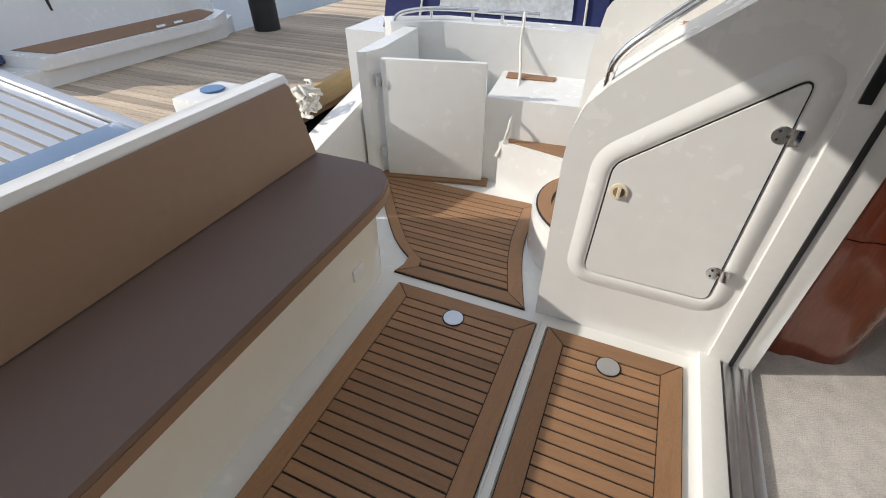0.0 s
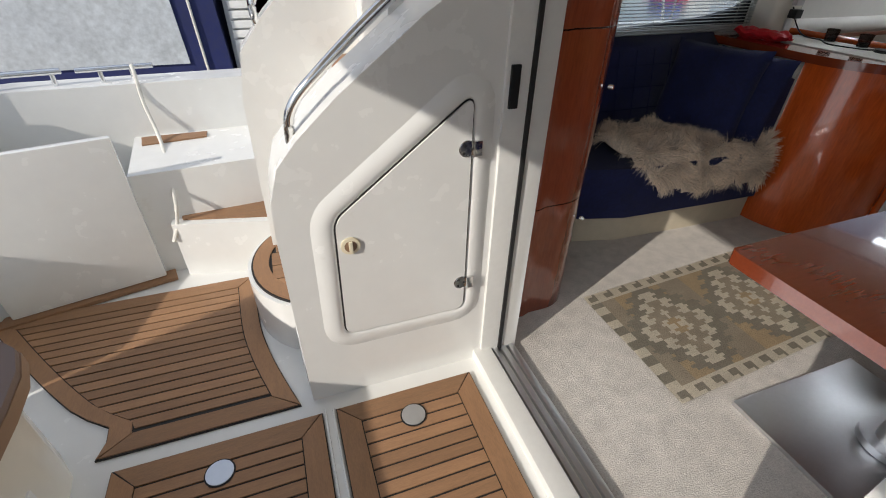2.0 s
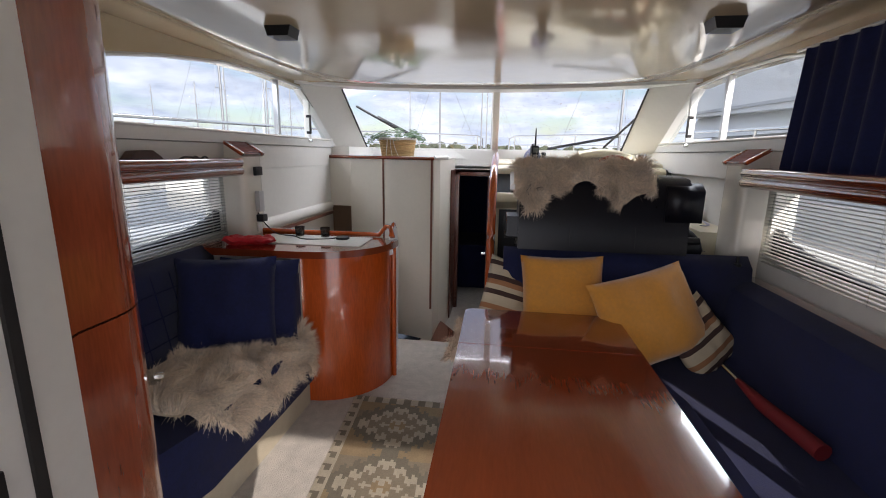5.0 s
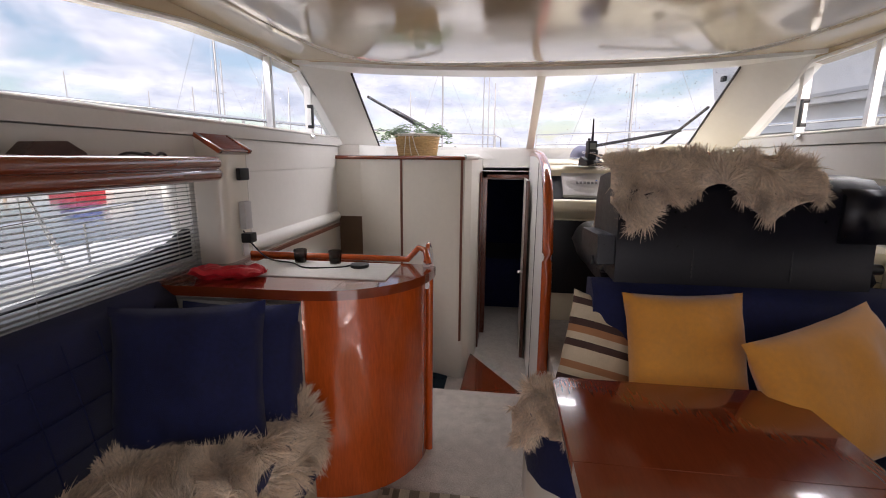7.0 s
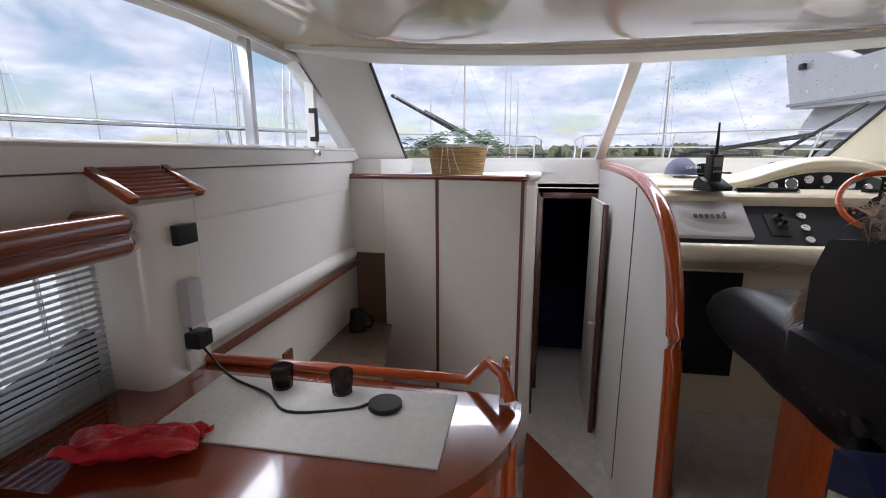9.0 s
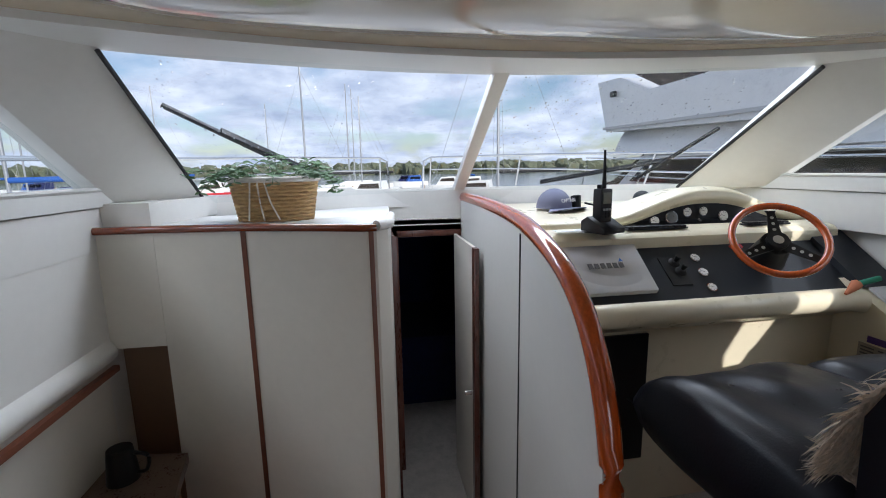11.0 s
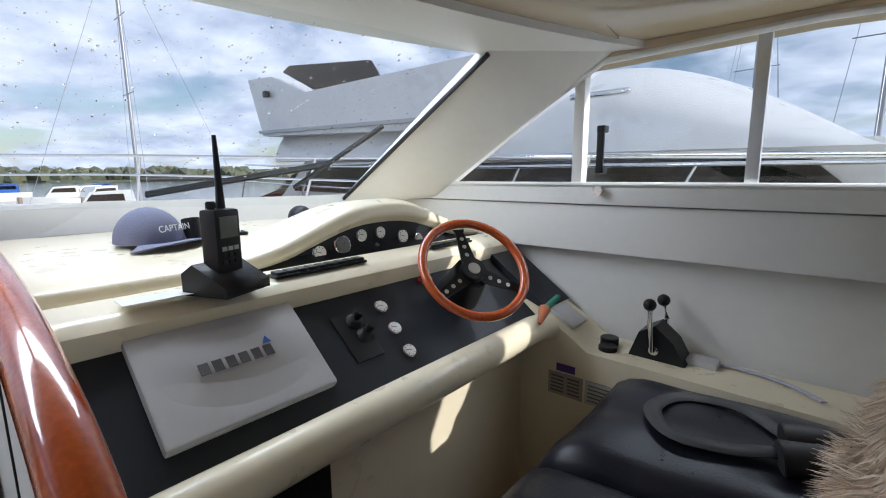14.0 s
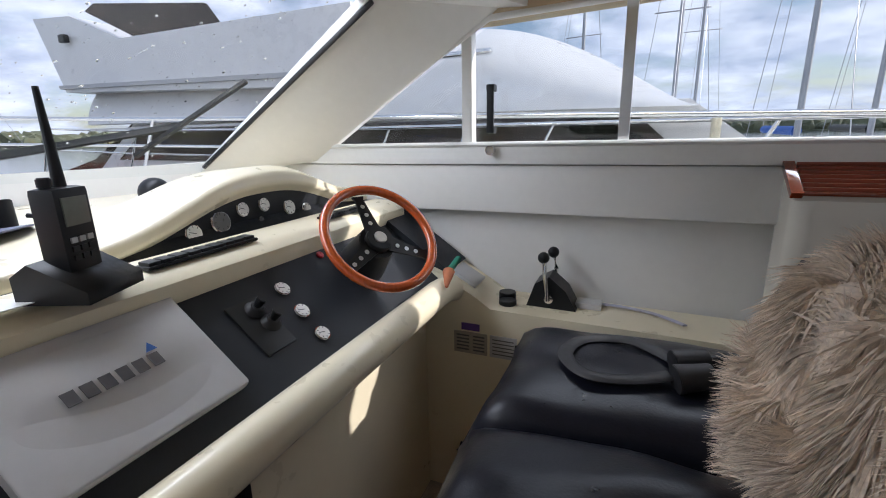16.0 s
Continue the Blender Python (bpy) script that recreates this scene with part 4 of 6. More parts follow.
sheet("dash_top", top_f, 60, 21, CREAMD, hd, thick=0.012)
sheet("binnacle_face", lambda u, v: (4.70 - 0.02 * v, 0.30 - 0.93 * u, 1.400 + (0.03 + 0.93 * hump(0.30 - 0.93 * u)) * v), 40, 4, DASHB, hd, thick=0.006)
box("locker_door", (4.278, 0.42, 0.49), (4.292, 0.845, 1.048), BLKPL, 0.003, hd)
slope = math.degrees(math.atan2(PAN_B.z - PAN_A.z, PAN_B.x - PAN_A.x))
tilt = Matrix.Translation(PAN_A) @ Matrix.Rotation(-radians(slope), 4, "Y")     # its x runs up the panel, z stands off it


def on_panel(u, y, h=0.006):
    return tilt @ Matrix.Translation((u, y, h))


# plotter cover, bow thruster stick, gauges
pv = empty("plotter_cover", "light grey plastic chart plotter cover with a wavy relief", "cover")
WAVE = lambda u, v: on_panel(0.084 + 0.240 * u, 0.752 - 0.350 * v, 0.03 + 0.006 * math.sin(9 * (u + 0.25 * math.sin(v * 3)) + v * 1.5) * math.sin(math.pi * u) * math.sin(math.pi * v)) @ Vector((0, 0, 0))
sheet("face", WAVE, 30, 30, GREYP, pv)
o = box("shell", (0.080, 0.399, 0.004), (0.328, 0.755, 0.0285), GREYP, 0.01, pv)
o.data.transform(tilt)
MARKG = material("grey_print", (0.11, 0.11, 0.115), 0.5)
MARKB = material("blue_print", (0.04, 0.16, 0.55), 0.5)
for i in range(6):
    o = box("wordmark_bar", (0.196, 0.502 + i * 0.027, 0.0365), (0.222, 0.521 + i * 0.027, 0.038), MARKG, 0.0, pv)
    o.data.transform(tilt)
o = prism("mark", [(0.228, 0.497), (0.228, 0.517), (0.246, 0.505)], "z", 0.0365, 0.038, MARKB, 0.0, pv)
o.data.transform(tilt)
th = empty("thruster_control", "black bow thruster joystick panel", "control")
o = box("plate", (0.110, 0.222, 0.004), (0.258, 0.312, 0.010), BLKPL, 0.004, th); o.data.transform(tilt)
for u, y in ((0.225, 0.252), (0.178, 0.244)):
    disc("boot", on_panel(u, y, 0.010), 0.026, 0.018, RUBBER, th, r2=0.014)
    disc("stick", on_panel(u, y, 0.026), 0.009, 0.03, BLKPL, th, r2=0.013)
DIAL = material("white_dial", (0.80, 0.80, 0.76), 0.3, var=0.03)


def gauge(m, r, name="gauge", face=None):
    g = empty(name, "round chrome-rimmed instrument gauge", "gauge", "dashboard gauges")
    disc("rim", m, r, 0.010, CHROME, g, bevel=0.003)
    disc("face", m @ Matrix.Translation((0, 0, 0.0095)), r * 0.86, 0.002, face or DIAL, g, bevel=0)
    for i in range(7):
        a = radians(-40 + i * 43)
        o = box("tick", (r * 0.6, -0.0008, 0.0116), (r * 0.8, 0.0008, 0.0121), BLKPL, 0, g)
        o.data.transform(m @ Matrix.Rotation(a, 4, "Z"))
    o = box("needle", (-0.004, -0.001, 0.0118), (r * 0.65, 0.001, 0.0124), MARKG, 0, g)
    o.data.transform(m @ Matrix.Rotation(radians(70), 4, "Z"))


for u, y in ((0.246, 0.141), (0.167, 0.147), (0.088, 0.152)):
    gauge(on_panel(u, y, 0.005), 0.021)
BD = material("black_dial", (0.12, 0.12, 0.11), 0.3, var=0.05)
for y, z, r, f_ in ((0.152, 1.452, 0.026, DIAL), (0.061, 1.468, 0.033, BD), (-0.022, 1.492, 0.023, DIAL), (-0.109, 1.494, 0.023, DIAL), (-0.223, 1.467, 0.027, DIAL), (-0.091, 1.447, 0.010, BD), (-0.31, 1.448, 0.023, BD)):
    gauge(pose(4.684, y, z, 0, -78, 0), r, face=f_)
for y0, n in ((0.405, 9), (-0.19, 7)):
    sw = empty("switch_row", "row of black rocker switches", "switches", "switch rows")
    o = box("base", (4.49, y0 - n * 0.032 - 0.004, 1.440), (4.535, y0 + 0.004, 1.448), BLKPL, 0.003, sw)
    for i in range(n):
        box("rocker", (4.495, y0 - (i + 1) * 0.032 + 0.002, 1.446), (4.53, y0 - i * 0.032 - 0.002, 1.456), BLKPL, 0.004, sw)
for y in (0.012, -0.03):
    o = tagged(disc("alarm_button", on_panel(0.300, y - 0.085, 0.005), 0.012, 0.008, REDP), "small red alarm button", "button", "alarm buttons")
# steering wheel
wh = empty("steering_wheel", "mahogany-rimmed steering wheel with black spokes", "steering wheel")
WM = look((4.249, -0.109, 1.419), Vector((4.249, -0.109, 1.419)) + Vector((0.666, -0.341, -0.663)))
tube("rim", [WM @ Vector((0.1655 * math.cos(a), 0.1655 * math.sin(a), 0)) for a in [2 * math.pi * i / 48 for i in range(48)]], 0.0145, MAHOG, wh, sides=12, closed=True)
for a in (90, 210, 330):
    o = prism("spoke", [(0.02, -0.026), (0.145, -0.014), (0.158, -0.02), (0.158, 0.02), (0.145, 0.014), (0.02, 0.026)], "z", -0.028, -0.022, BLKPL, 0.001, wh)
    o.data.transform(WM @ Matrix.Rotation(radians(a), 4, "Z"))
    for rr in (0.06, 0.09, 0.12):
        disc("spoke_hole", WM @ Matrix.Rotation(radians(a), 4, "Z") @ Matrix.Translation((rr, 0, -0.0215)), 0.007, 0.001, ALU, wh, sides=10, bevel=0)
disc("hub", WM @ Matrix.Translation((0, 0, -0.035)), 0.04, 0.03, BLKPL, wh)
disc("badge", WM @ Matrix.Translation((0, 0, -0.006)), 0.02, 0.004, ALU, wh)
disc("column", WM @ Matrix.Translation((0, 0, -0.16)), 0.075, 0.13, BLKPL, wh, r2=0.055)
# radio on its charger
rd = empty("handheld_radio", "black handheld radio standing in a charging cradle", "radio")
RM = pose(4.465, 0.538, 1.443, 0, 0, 22) @ Matrix.Scale(1.06, 4)


def at_radio(o, m=None):
    o.data.transform(m or RM)
    return o


at_radio(prism("cradle", [(-0.055, 0), (0.06, 0), (0.06, 0.045), (0.03, 0.065), (-0.055, 0.02)], "y", -0.062, 0.062, BLKPL, 0.008, rd))
at_radio(box("body", (-0.012, -0.034, 0.02), (0.03, 0.034, 0.175), BLKPL, 0.010, rd))
LCD = material("lcd_screen", (0.20, 0.22, 0.19), 0.15)
at_radio(box("screen", (-0.0145, -0.024, 0.115), (-0.0115, 0.024, 0.16), LCD, 0.001, rd))
for j in range(3):
    for i in range(3):
        at_radio(box("key", (-0.0148, -0.022 + i * 0.016, 0.06 + j * 0.014), (-0.0118, -0.010 + i * 0.016, 0.069 + j * 0.014), GREYP if j == 2 else RUBBER, 0.001, rd))
at_radio(disc("knob", pose(0.01, 0.02, 0.175), 0.010, 0.016, BLKPL, rd))
at_radio(tube("antenna", [(0.01, -0.006, 0.17), (0.01, -0.006, 0.23), (0.012, -0.006, 0.325)], [0.010, 0.0075, 0.0045], BLKPL, rd, sides=8))
tagged(box("paper_slip", (4.47, 0.60, 1.449), (4.53, 0.74, 1.4505), WFRAME, 0.0), "folded white paper slip on the dashboard", "paper")
# cap
CAPM = material("grey_blue_cotton", (0.16, 0.17, 0.245), 0.9, var=0.1, scale=20, bump=0.5, bump_scale=250)
cp = empty("captain_cap", "grey-blue cotton cap lettered CAPTAIN", "cap")
CM = pose(5.02, 0.525, 1.494, 0, 0, 118)
bm = bmesh.new()
bmesh.ops.create_uvsphere(bm, u_segments=24, v_segments=14, radius=1)
bmesh.ops.delete(bm, geom=[v for v in bm.verts if v.co.z < -0.02], context="VERTS")
bmesh.ops.transform(bm, verts=bm.verts, matrix=CM @ Matrix.Translation((0, 0, 0.01)) @ Matrix.Diagonal((0.09, 0.10, 0.105, 1)))
finish("crown", bm, CAPM, cp)
brim = sheet("brim", lambda u, v: CM @ Vector(((0.085 + 0.075 * v) * math.sin((u - 0.5) * 2.2) * (1 if v < .5 else 1), (0.09 + 0.085 * v) * math.cos((u - 0.5) * 2.2), 0.012 + 0.022 * (1 - (2 * u - 1) ** 2) * v - 0.012 * v)), 16, 6, CAPM, cp, thick=0.004)


def lettering(name, text, m, size, mat, parent):
    c = bpy.data.curves.new(name, "FONT")
    c.body, c.size, c.extrude, c.align_x = text, size, 0.0006, "CENTER"
    tmp = bpy.data.objects.new(name, c)
    scene.collection.objects.link(tmp)
    me = bpy.data.meshes.new_from_object(tmp.evaluated_get(bpy.context.evaluated_depsgraph_get()))
    bpy.data.objects.remove(tmp)
    me.transform(m)
    me.materials.append(mat)
    o = new(name, me)
    o.parent = parent
    return o


lettering("cap_lettering", "CAPTAIN", CM @ pose(0, 0.0975, 0.045, 77, 0, 180), 0.028, WFRAME, cp)
ck = empty("dash_microphone", "small black microphone beside the cap", "microphone")
disc("head", pose(4.97, 0.415, 1.494, 0, 15), 0.022, 0.075, BLKPL, ck, r2=0.028)
tube("lead", curve([(4.95, 0.38, 1.53), (4.88, 0.34, 1.52), (4.86, 0.30, 1.518), (4.93, 0.28, 1.517)], 5), 0.006, BLKPL, ck, sides=6)
cm = empty("compass", "white based dome compass on the dashboard", "compass")
disc("base", pose(5.07, -0.03, 1.495), 0.065, 0.03, WFRAME, cm, r2=0.055)
bm = bmesh.new()
bmesh.ops.create_uvsphere(bm, u_segments=20, v_segments=12, radius=0.05)
bmesh.ops.transform(bm, verts=bm.verts, matrix=Matrix.Translation((5.07, -0.03, 1.532)))
finish("dome", bm, BLKPL, cm)
# side console
sc = empty("side_console", "cream moulded side console with throttle levers", "console")
prism("body", [(3.2, 0.27), (4.32, 0.27), (4.32, 1.24), (4.22, 1.20), (4.08, 1.12), (4.03, 1.085), (3.2, 1.07)], "y", -0.47, -0.695, CREAMD, 0.012, sc)
prism("raised_panel", [(4.20, 1.205), (4.52, 1.43), (4.53, 1.415), (4.25, 1.19)], "y", -0.50, -0.69, DASHB, 0.003, sc)
o = box("display_cover", (-0.055, -0.06, 0), (0.055, 0.06, 0.012), GREYP, 0.006, sc)
o.data.transform(pose(4.15, -0.57, 1.17, 0, -30))
th2 = empty("throttle", "black throttle box with two chrome levers", "throttle")
prism("box", [(3.74, 1.077), (3.92, 1.08), (3.89, 1.17), (3.84, 1.20), (3.78, 1.15)], "y", -0.56, -0.66, BLKPL, 0.012, th2)
for y, dx in ((-0.545, 0.0), (-0.675, -0.02)):
    tube("lever", [(3.84, y, 1.115), (3.852 + dx, y, 1.20), (3.86 + dx, y - 0.02 if y > -0.6 else y + 0.02, 1.26)], 0.008, CHROME, th2)
    disc("pivot", pose(3.84, y - 0.012, 1.115, 90), 0.016, 0.025, CHROME, th2)
    bm = bmesh.new()
    bmesh.ops.create_uvsphere(bm, u_segments=14, v_segments=10, radius=0.021, matrix=Matrix.Translation((3.862 + dx, y - 0.02 if y > -0.6 else y + 0.02, 1.268)))
    finish("knob", bm, BLKPL, th2)
tagged(disc("black_cap", pose(3.985, -0.545, 1.084), 0.032, 0.018, BLKPL), "round black cap on the side console", "cap")
tagged(disc("black_cap", pose(4.0, -0.60, 1.084), 0.032, 0.03, BLKPL), "round black cap on the side console", "cap")
tagged(box("phone_box", (3.66, -0.665, 1.077), (3.75, -0.60, 1.10), GREYP, 0.006), "grey gadget on the side console", "gadget")
tagged(tube("lanyard", curve([(3.7, -0.66, 1.085), (3.6, -0.655, 1.085), (3.5, -0.64, 1.08), (3.44, -0.60, 1.08), (3.40, -0.55, 1.085)], 6), 0.011, material("patterned_ribbon", (0.45, 0.45, 0.55), 0.7, var=0.4, scale=40), sides=6, flat=0.3), "printed white and blue lanyard ribbon", "lanyard")
stk = empty("builder_plate", "silver and purple information plates on the console side", "plate")
PURPLE = material("purple_label", (0.10, 0.04, 0.25), 0.4)
SILV = material("silver_label", (0.38, 0.34, 0.28), 0.4)
box("plate", (4.04, -0.4705, 0.90), (4.17, -0.466, 0.985), SILV, 0.0, stk)
box("plate", (3.93, -0.4705, 0.90), (4.03, -0.466, 0.985), GREYP, 0.0, stk)
box("label", (4.07, -0.4705, 0.993), (4.14, -0.466, 1.02), PURPLE, 0.0, stk)
for j in range(5):
    box("print_bar", (3.94, -0.4665, 0.912 + j * 0.014), (4.02, -0.465, 0.916 + j * 0.014), MARKG, 0.0, stk)
    box("print_bar", (4.05, -0.4665, 0.912 + j * 0.014), (4.095, -0.465, 0.918 + j * 0.014), MARKG, 0.0, stk)
    box("print_bar", (4.11, -0.4665, 0.912 + j * 0.014), (4.16, -0.465, 0.918 + j * 0.014), MARKG, 0.0, stk)
bn = empty("binoculars", "black binoculars with a neck strap on the helm seat", "binoculars")
for dy in (0, 0.075):
    disc("barrel", pose(3.47, -0.12 + dy, 1.115, 0, -82, 20), 0.034, 0.08, RUBBER, bn, r2=0.027)
    disc("eyepiece", pose(3.40, -0.145 + dy, 1.115, 0, -82, 20), 0.022, 0.05, BLKPL, bn)
box("bridge", (3.40, -0.13, 1.085), (3.46, -0.05, 1.125), RUBBER, 0.01, bn)
tube("strap", curve([(3.46, -0.16, 1.105), (3.56, -0.25, 1.10), (3.68, -0.22, 1.10), (3.72, -0.12, 1.10), (3.66, -0.03, 1.10), (3.56, -0.03, 1.105), (3.48, -0.07, 1.11)], 6), 0.02, RUBBER, bn, sides=8, flat=0.4)
bn.location.z = 0.04
fp = empty("flag_stick", "small rolled flag with green and orange ends behind the wheel", "flag")
tube("stick", [(4.16, -0.40, 1.235), (4.17, -0.52, 1.25)], 0.012, material("green_cloth", (0.02, 0.22, 0.14), 0.7), fp, sides=8)
tube("tip", [(4.14, -0.33, 1.205), (4.16, -0.40, 1.235)], [0.006, 0.022], material("orange_cloth", (0.55, 0.18, 0.08), 0.7), fp, sides=8)

# plant basket on the tall cabinet
WICK = material("pale_wicker", (0.50, 0.33, 0.15), 0.8, var=0.3, scale=30, bump=1.0, bump_scale=90)
bk = empty("plant_basket", "wicker basket with trailing green leaves and a rope bow", "plant")
BC = Vector((4.93, 1.955, 1.498))
for i in range(12):
    z = i * 0.0165
    rx, ry = 0.10 + 0.022 * i / 11, 0.165 + 0.03 * i / 11
    tube("weave", [BC + Vector((rx * math.cos(a), ry * math.sin(a) + 0.0, z + 0.009 + 0.003 * math.sin(a * 16 + i * math.pi))) for a in [2 * math.pi * k / 48 for k in range(48)]], 0.0095, WICK, bk, sides=6, closed=True)
prism("lining", [(BC.x + 0.10 * math.cos(a), BC.y + 0.165 * math.sin(a)) for a in [2 * math.pi * k / 24 for k in range(24)]], "z", 1.499, 1.66, WICK, 0.0, bk)
tube("band", [BC + Vector((0.128 * math.cos(a), 0.202 * math.sin(a), 0.19)) for a in [2 * math.pi * k / 40 for k in range(40)]], 0.012, ROPE, bk, sides=8, closed=True)
for dy in (-0.03, 0.0, 0.03):
    tube("bow", curve([BC + Vector((-0.125, 0.05 + dy, 0.18)), BC + Vector((-0.135, 0.04 + dy * 1.5, 0.09)), BC + Vector((-0.12, 0.03 + dy * 2.2, 0.01))], 5), 0.004, ROPE, bk, sides=5)
LEAF = material("green_leaf", (0.075, 0.16, 0.06), 0.5, var=0.25, scale=30)
rnd = random.Random(4)
for side, spread in ((0.19, 1), (-0.19, -1), (0.09, 0.4), (-0.02, 0), (-0.1, -0.4)):
    for k in range(5):
        p = BC + Vector((rnd.uniform(-0.10, 0.06), side + rnd.uniform(-0.03, 0.03), 0.19))
        d = Vector((rnd.uniform(-0.6, 0.2), spread * rnd.uniform(0.5, 1.2) + rnd.uniform(-.3, .3), rnd.uniform(0.4, 1.1)))
        pts = [p]
        for t in range(7):
            pts.append(pts[-1] + d.normalized() * 0.024)
            d.z -= 0.30 if abs(spread) > .5 else 0.22
        tube("stem", pts, 0.0018, LEAF, bk, sides=4)
        for t, q in enumerate(pts[1:]):
            for sg in (-1, 1):
                ax = Vector((rnd.uniform(-.5, .5), sg * 0.9 + rnd.uniform(-.4, .4), rnd.uniform(-.35, .45))).normalized()
                w = ax.cross(Vector((rnd.uniform(-1, .2), rnd.uniform(-.3, .3), 1))).normalized() * 0.009
                L = rnd.uniform(0.03, 0.045)
                bm = bmesh.new()
                fold = w.cross(ax).normalized() * 0.003
                vs = [bm.verts.new(x) for x in (q, q + ax * L * .3 + w, q + ax * L * .7 + w * .8, q + ax * L - fold * 2, q + ax * L * .7 - w * .8, q + ax * L * .3 - w, q + ax * L * .5 - fold)]
                for a_, b_ in ((0, 1), (1, 2), (2, 3), (3, 4), (4, 5), (5, 0)):
                    bm.faces.new((vs[a_], vs[b_], vs[6]))
                finish("leaf", bm, LEAF, bk)

# wipers outside the windscreen
for arm, blade in ((((5.42, 1.80, 1.70), (5.04, 2.20, 1.92)), ((5.22, 2.02, 1.80), (4.92, 2.40, 2.02))), (((5.80, 0.30, 1.62), (5.40, -0.42, 1.76)), ((5.55, -0.30, 1.64), (5.08, -0.50, 1.93)))):
    w = empty("wiper", "black windscreen wiper resting on the glass", "wiper", "windscreen wipers")
    bar("arm", arm[0], arm[1], 0.03, 0.014, BLKPL, w, side=(1, 0, 1), bevel=0.003)
    bar("blade", blade[0], blade[1], 0.016, 0.02, RUBBER, w, side=(1, 0, 1), bevel=0.003)

# rain drops on the windscreen
DROP = bpy.data.materials.new("rain_drop")
DROP.use_nodes = True
db = DROP.node_tree.nodes["Principled BSDF"]
db.inputs["Transmission Weight"].default_value, db.inputs["Roughness"].default_value, db.inputs["IOR"].default_value = 1.0, 0.02, 1.33
rnd = random.Random(12)
verts, faces = [], []
for s in (lambda y: y, mirror):
    A, B, C, D = [Vector(p) for p in ((5.33, s(2.42), 1.56), (5.64, 0.94, 1.59), (4.70, 0.93, 2.15), (4.42, s(2.38), 2.12))]
    nn = (B - A).cross(D - A).normalized()
    nn = nn if nn.z > 0 else -nn
    for k in range(700):
        u, v = rnd.uniform(0.03, 0.97), rnd.uniform(0.08, 0.97)
        c = A.lerp(B, u).lerp(D.lerp(C, u), v) + nn * 0.010
        r = 0.0012 + 0.0038 * rnd.random() ** 3
        e1 = (B - A).normalized(); e2 = (D - A).normalized()
        k0 = len(verts)
        for j in range(6):
            a = j * math.pi / 3
            verts.append(c + e1 * r * math.cos(a) + e2 * r * 1.3 * math.sin(a))
        verts.append(c + nn * r * 0.6)
        for j in range(6):
            faces.append((k0 + j, k0 + (j + 1) % 6, k0 + 6))
me = bpy.data.meshes.new("rain_drops")
me.from_pydata([tuple(v) for v in verts], [], faces)
me.materials.append(DROP)
rain = new("rain_drops", me)
rain.parent = WS
tagged(rain, "scattered rain drops on the glass", kind="stuff")

# navy curtain at the starboard window
ct = empty("curtain", "pleated navy curtain drawn back at the side window", "curtain")
sheet("cloth", lambda u, v: (1.3 + 1.36 * u + 0.10 * v * (u - .5), mirror(2.59) + 0.022 * math.sin(u * 70) * (0.6 + 0.4 * v), 2.07 - 0.60 * v), 130, 8, NAVY, ct, thick=0.004)
tube("track", [(1.2, mirror(2.59), 2.075), (2.75, mirror(2.59), 2.075)], 0.008, WFRAME, ct, sides=6)
# bottle on the ledge, umbrella on the settee
bt = empty("soap_bottle", "small dark bottle with a pump on the ledge", "bottle")
disc("body", pose(2.82, -0.53, 0.855 + 0.0), 0.022, 0.10, BLKPL, bt)
disc("pump", pose(2.82, -0.53, 0.955), 0.008, 0.04, BLKPL, bt)
um = empty("umbrella", "closed red umbrella lying on the settee", "umbrella")
tube("canopy", [(1.72, -0.36, 0.51), (2.0, -0.30, 0.53), (2.15, -0.27, 0.56)], [0.035, 0.03, 0.012], material("dark_red_cloth", (0.16, 0.008, 0.012), 0.7, var=0.2), um)
tube("ferrule", [(2.15, -0.27, 0.56), (2.25, -0.25, 0.58)], 0.008, CHROME, um)

# ---- cockpit ----
tagged(box("cockpit_floor", (-1.6, -1.2, -0.08), (0.50, 3.1, -0.012), WHITE, 0.0), "white gelcoat cockpit sole", "floor", kind=S)


def planked(name, label, x0, x1, y0, y1, z, pitch, bordered=True, w=0.075, left=None, right=None):
    """A teak panel: caulk bed, mitred border, planks along x cut to the outline."""
    top = empty(name, label, "deck", kind=S)
    left = left or (lambda y: x0)
    right = right or (lambda y: x1)
    n = 14
    ys = [y0 + (y1 - y0) * i / n for i in range(n + 1)]
    prism("caulk_bed", [(left(y), y) for y in ys] + [(right(y), y) for y in ys[::-1]], "z", z - 0.014, z - 0.004, CAULK, 0.0, top)
    g = 0.0038
    wi = w + g
    for f_, sg in ((left, 1), (right, -1)):
        o = [(f_(y) + sg * g, min(max(y, y0 + g), y1 - g)) for y in ys]
        i_ = [(f_(min(max(y, y0 + wi), y1 - wi)) + sg * wi, min(max(y, y0 + wi), y1 - wi)) for y in ys]
        prism("border", o + i_[::-1], "z", z - 0.004, z + 0.001, TEAKB, 0.0, top)
    for ya, yb in ((y0 + g, y0 + wi), (y1 - g, y1 - wi)):
        prism("border", [(left(ya) + g * 2 + 0.003, ya), (right(ya) - g * 2 - 0.003, ya), (right(yb) - wi - 0.004, yb), (left(yb) + wi + 0.004, yb)], "z", z - 0.004, z + 0.001, TEAK, 0.0, top)
    y = y1 - wi - g
    while y - pitch > y0 + wi:
        ya, yb = y - pitch + g, y - g
        prism("plank", [(left(yb) + wi + 0.004, yb), (right(yb) - wi - 0.004, yb), (right(ya) - wi - 0.004, ya), (left(ya) + wi + 0.004, ya)], "z", z - 0.004, z + 0.0005, TEAK, 0.0, top)
        y -= pitch
    return top


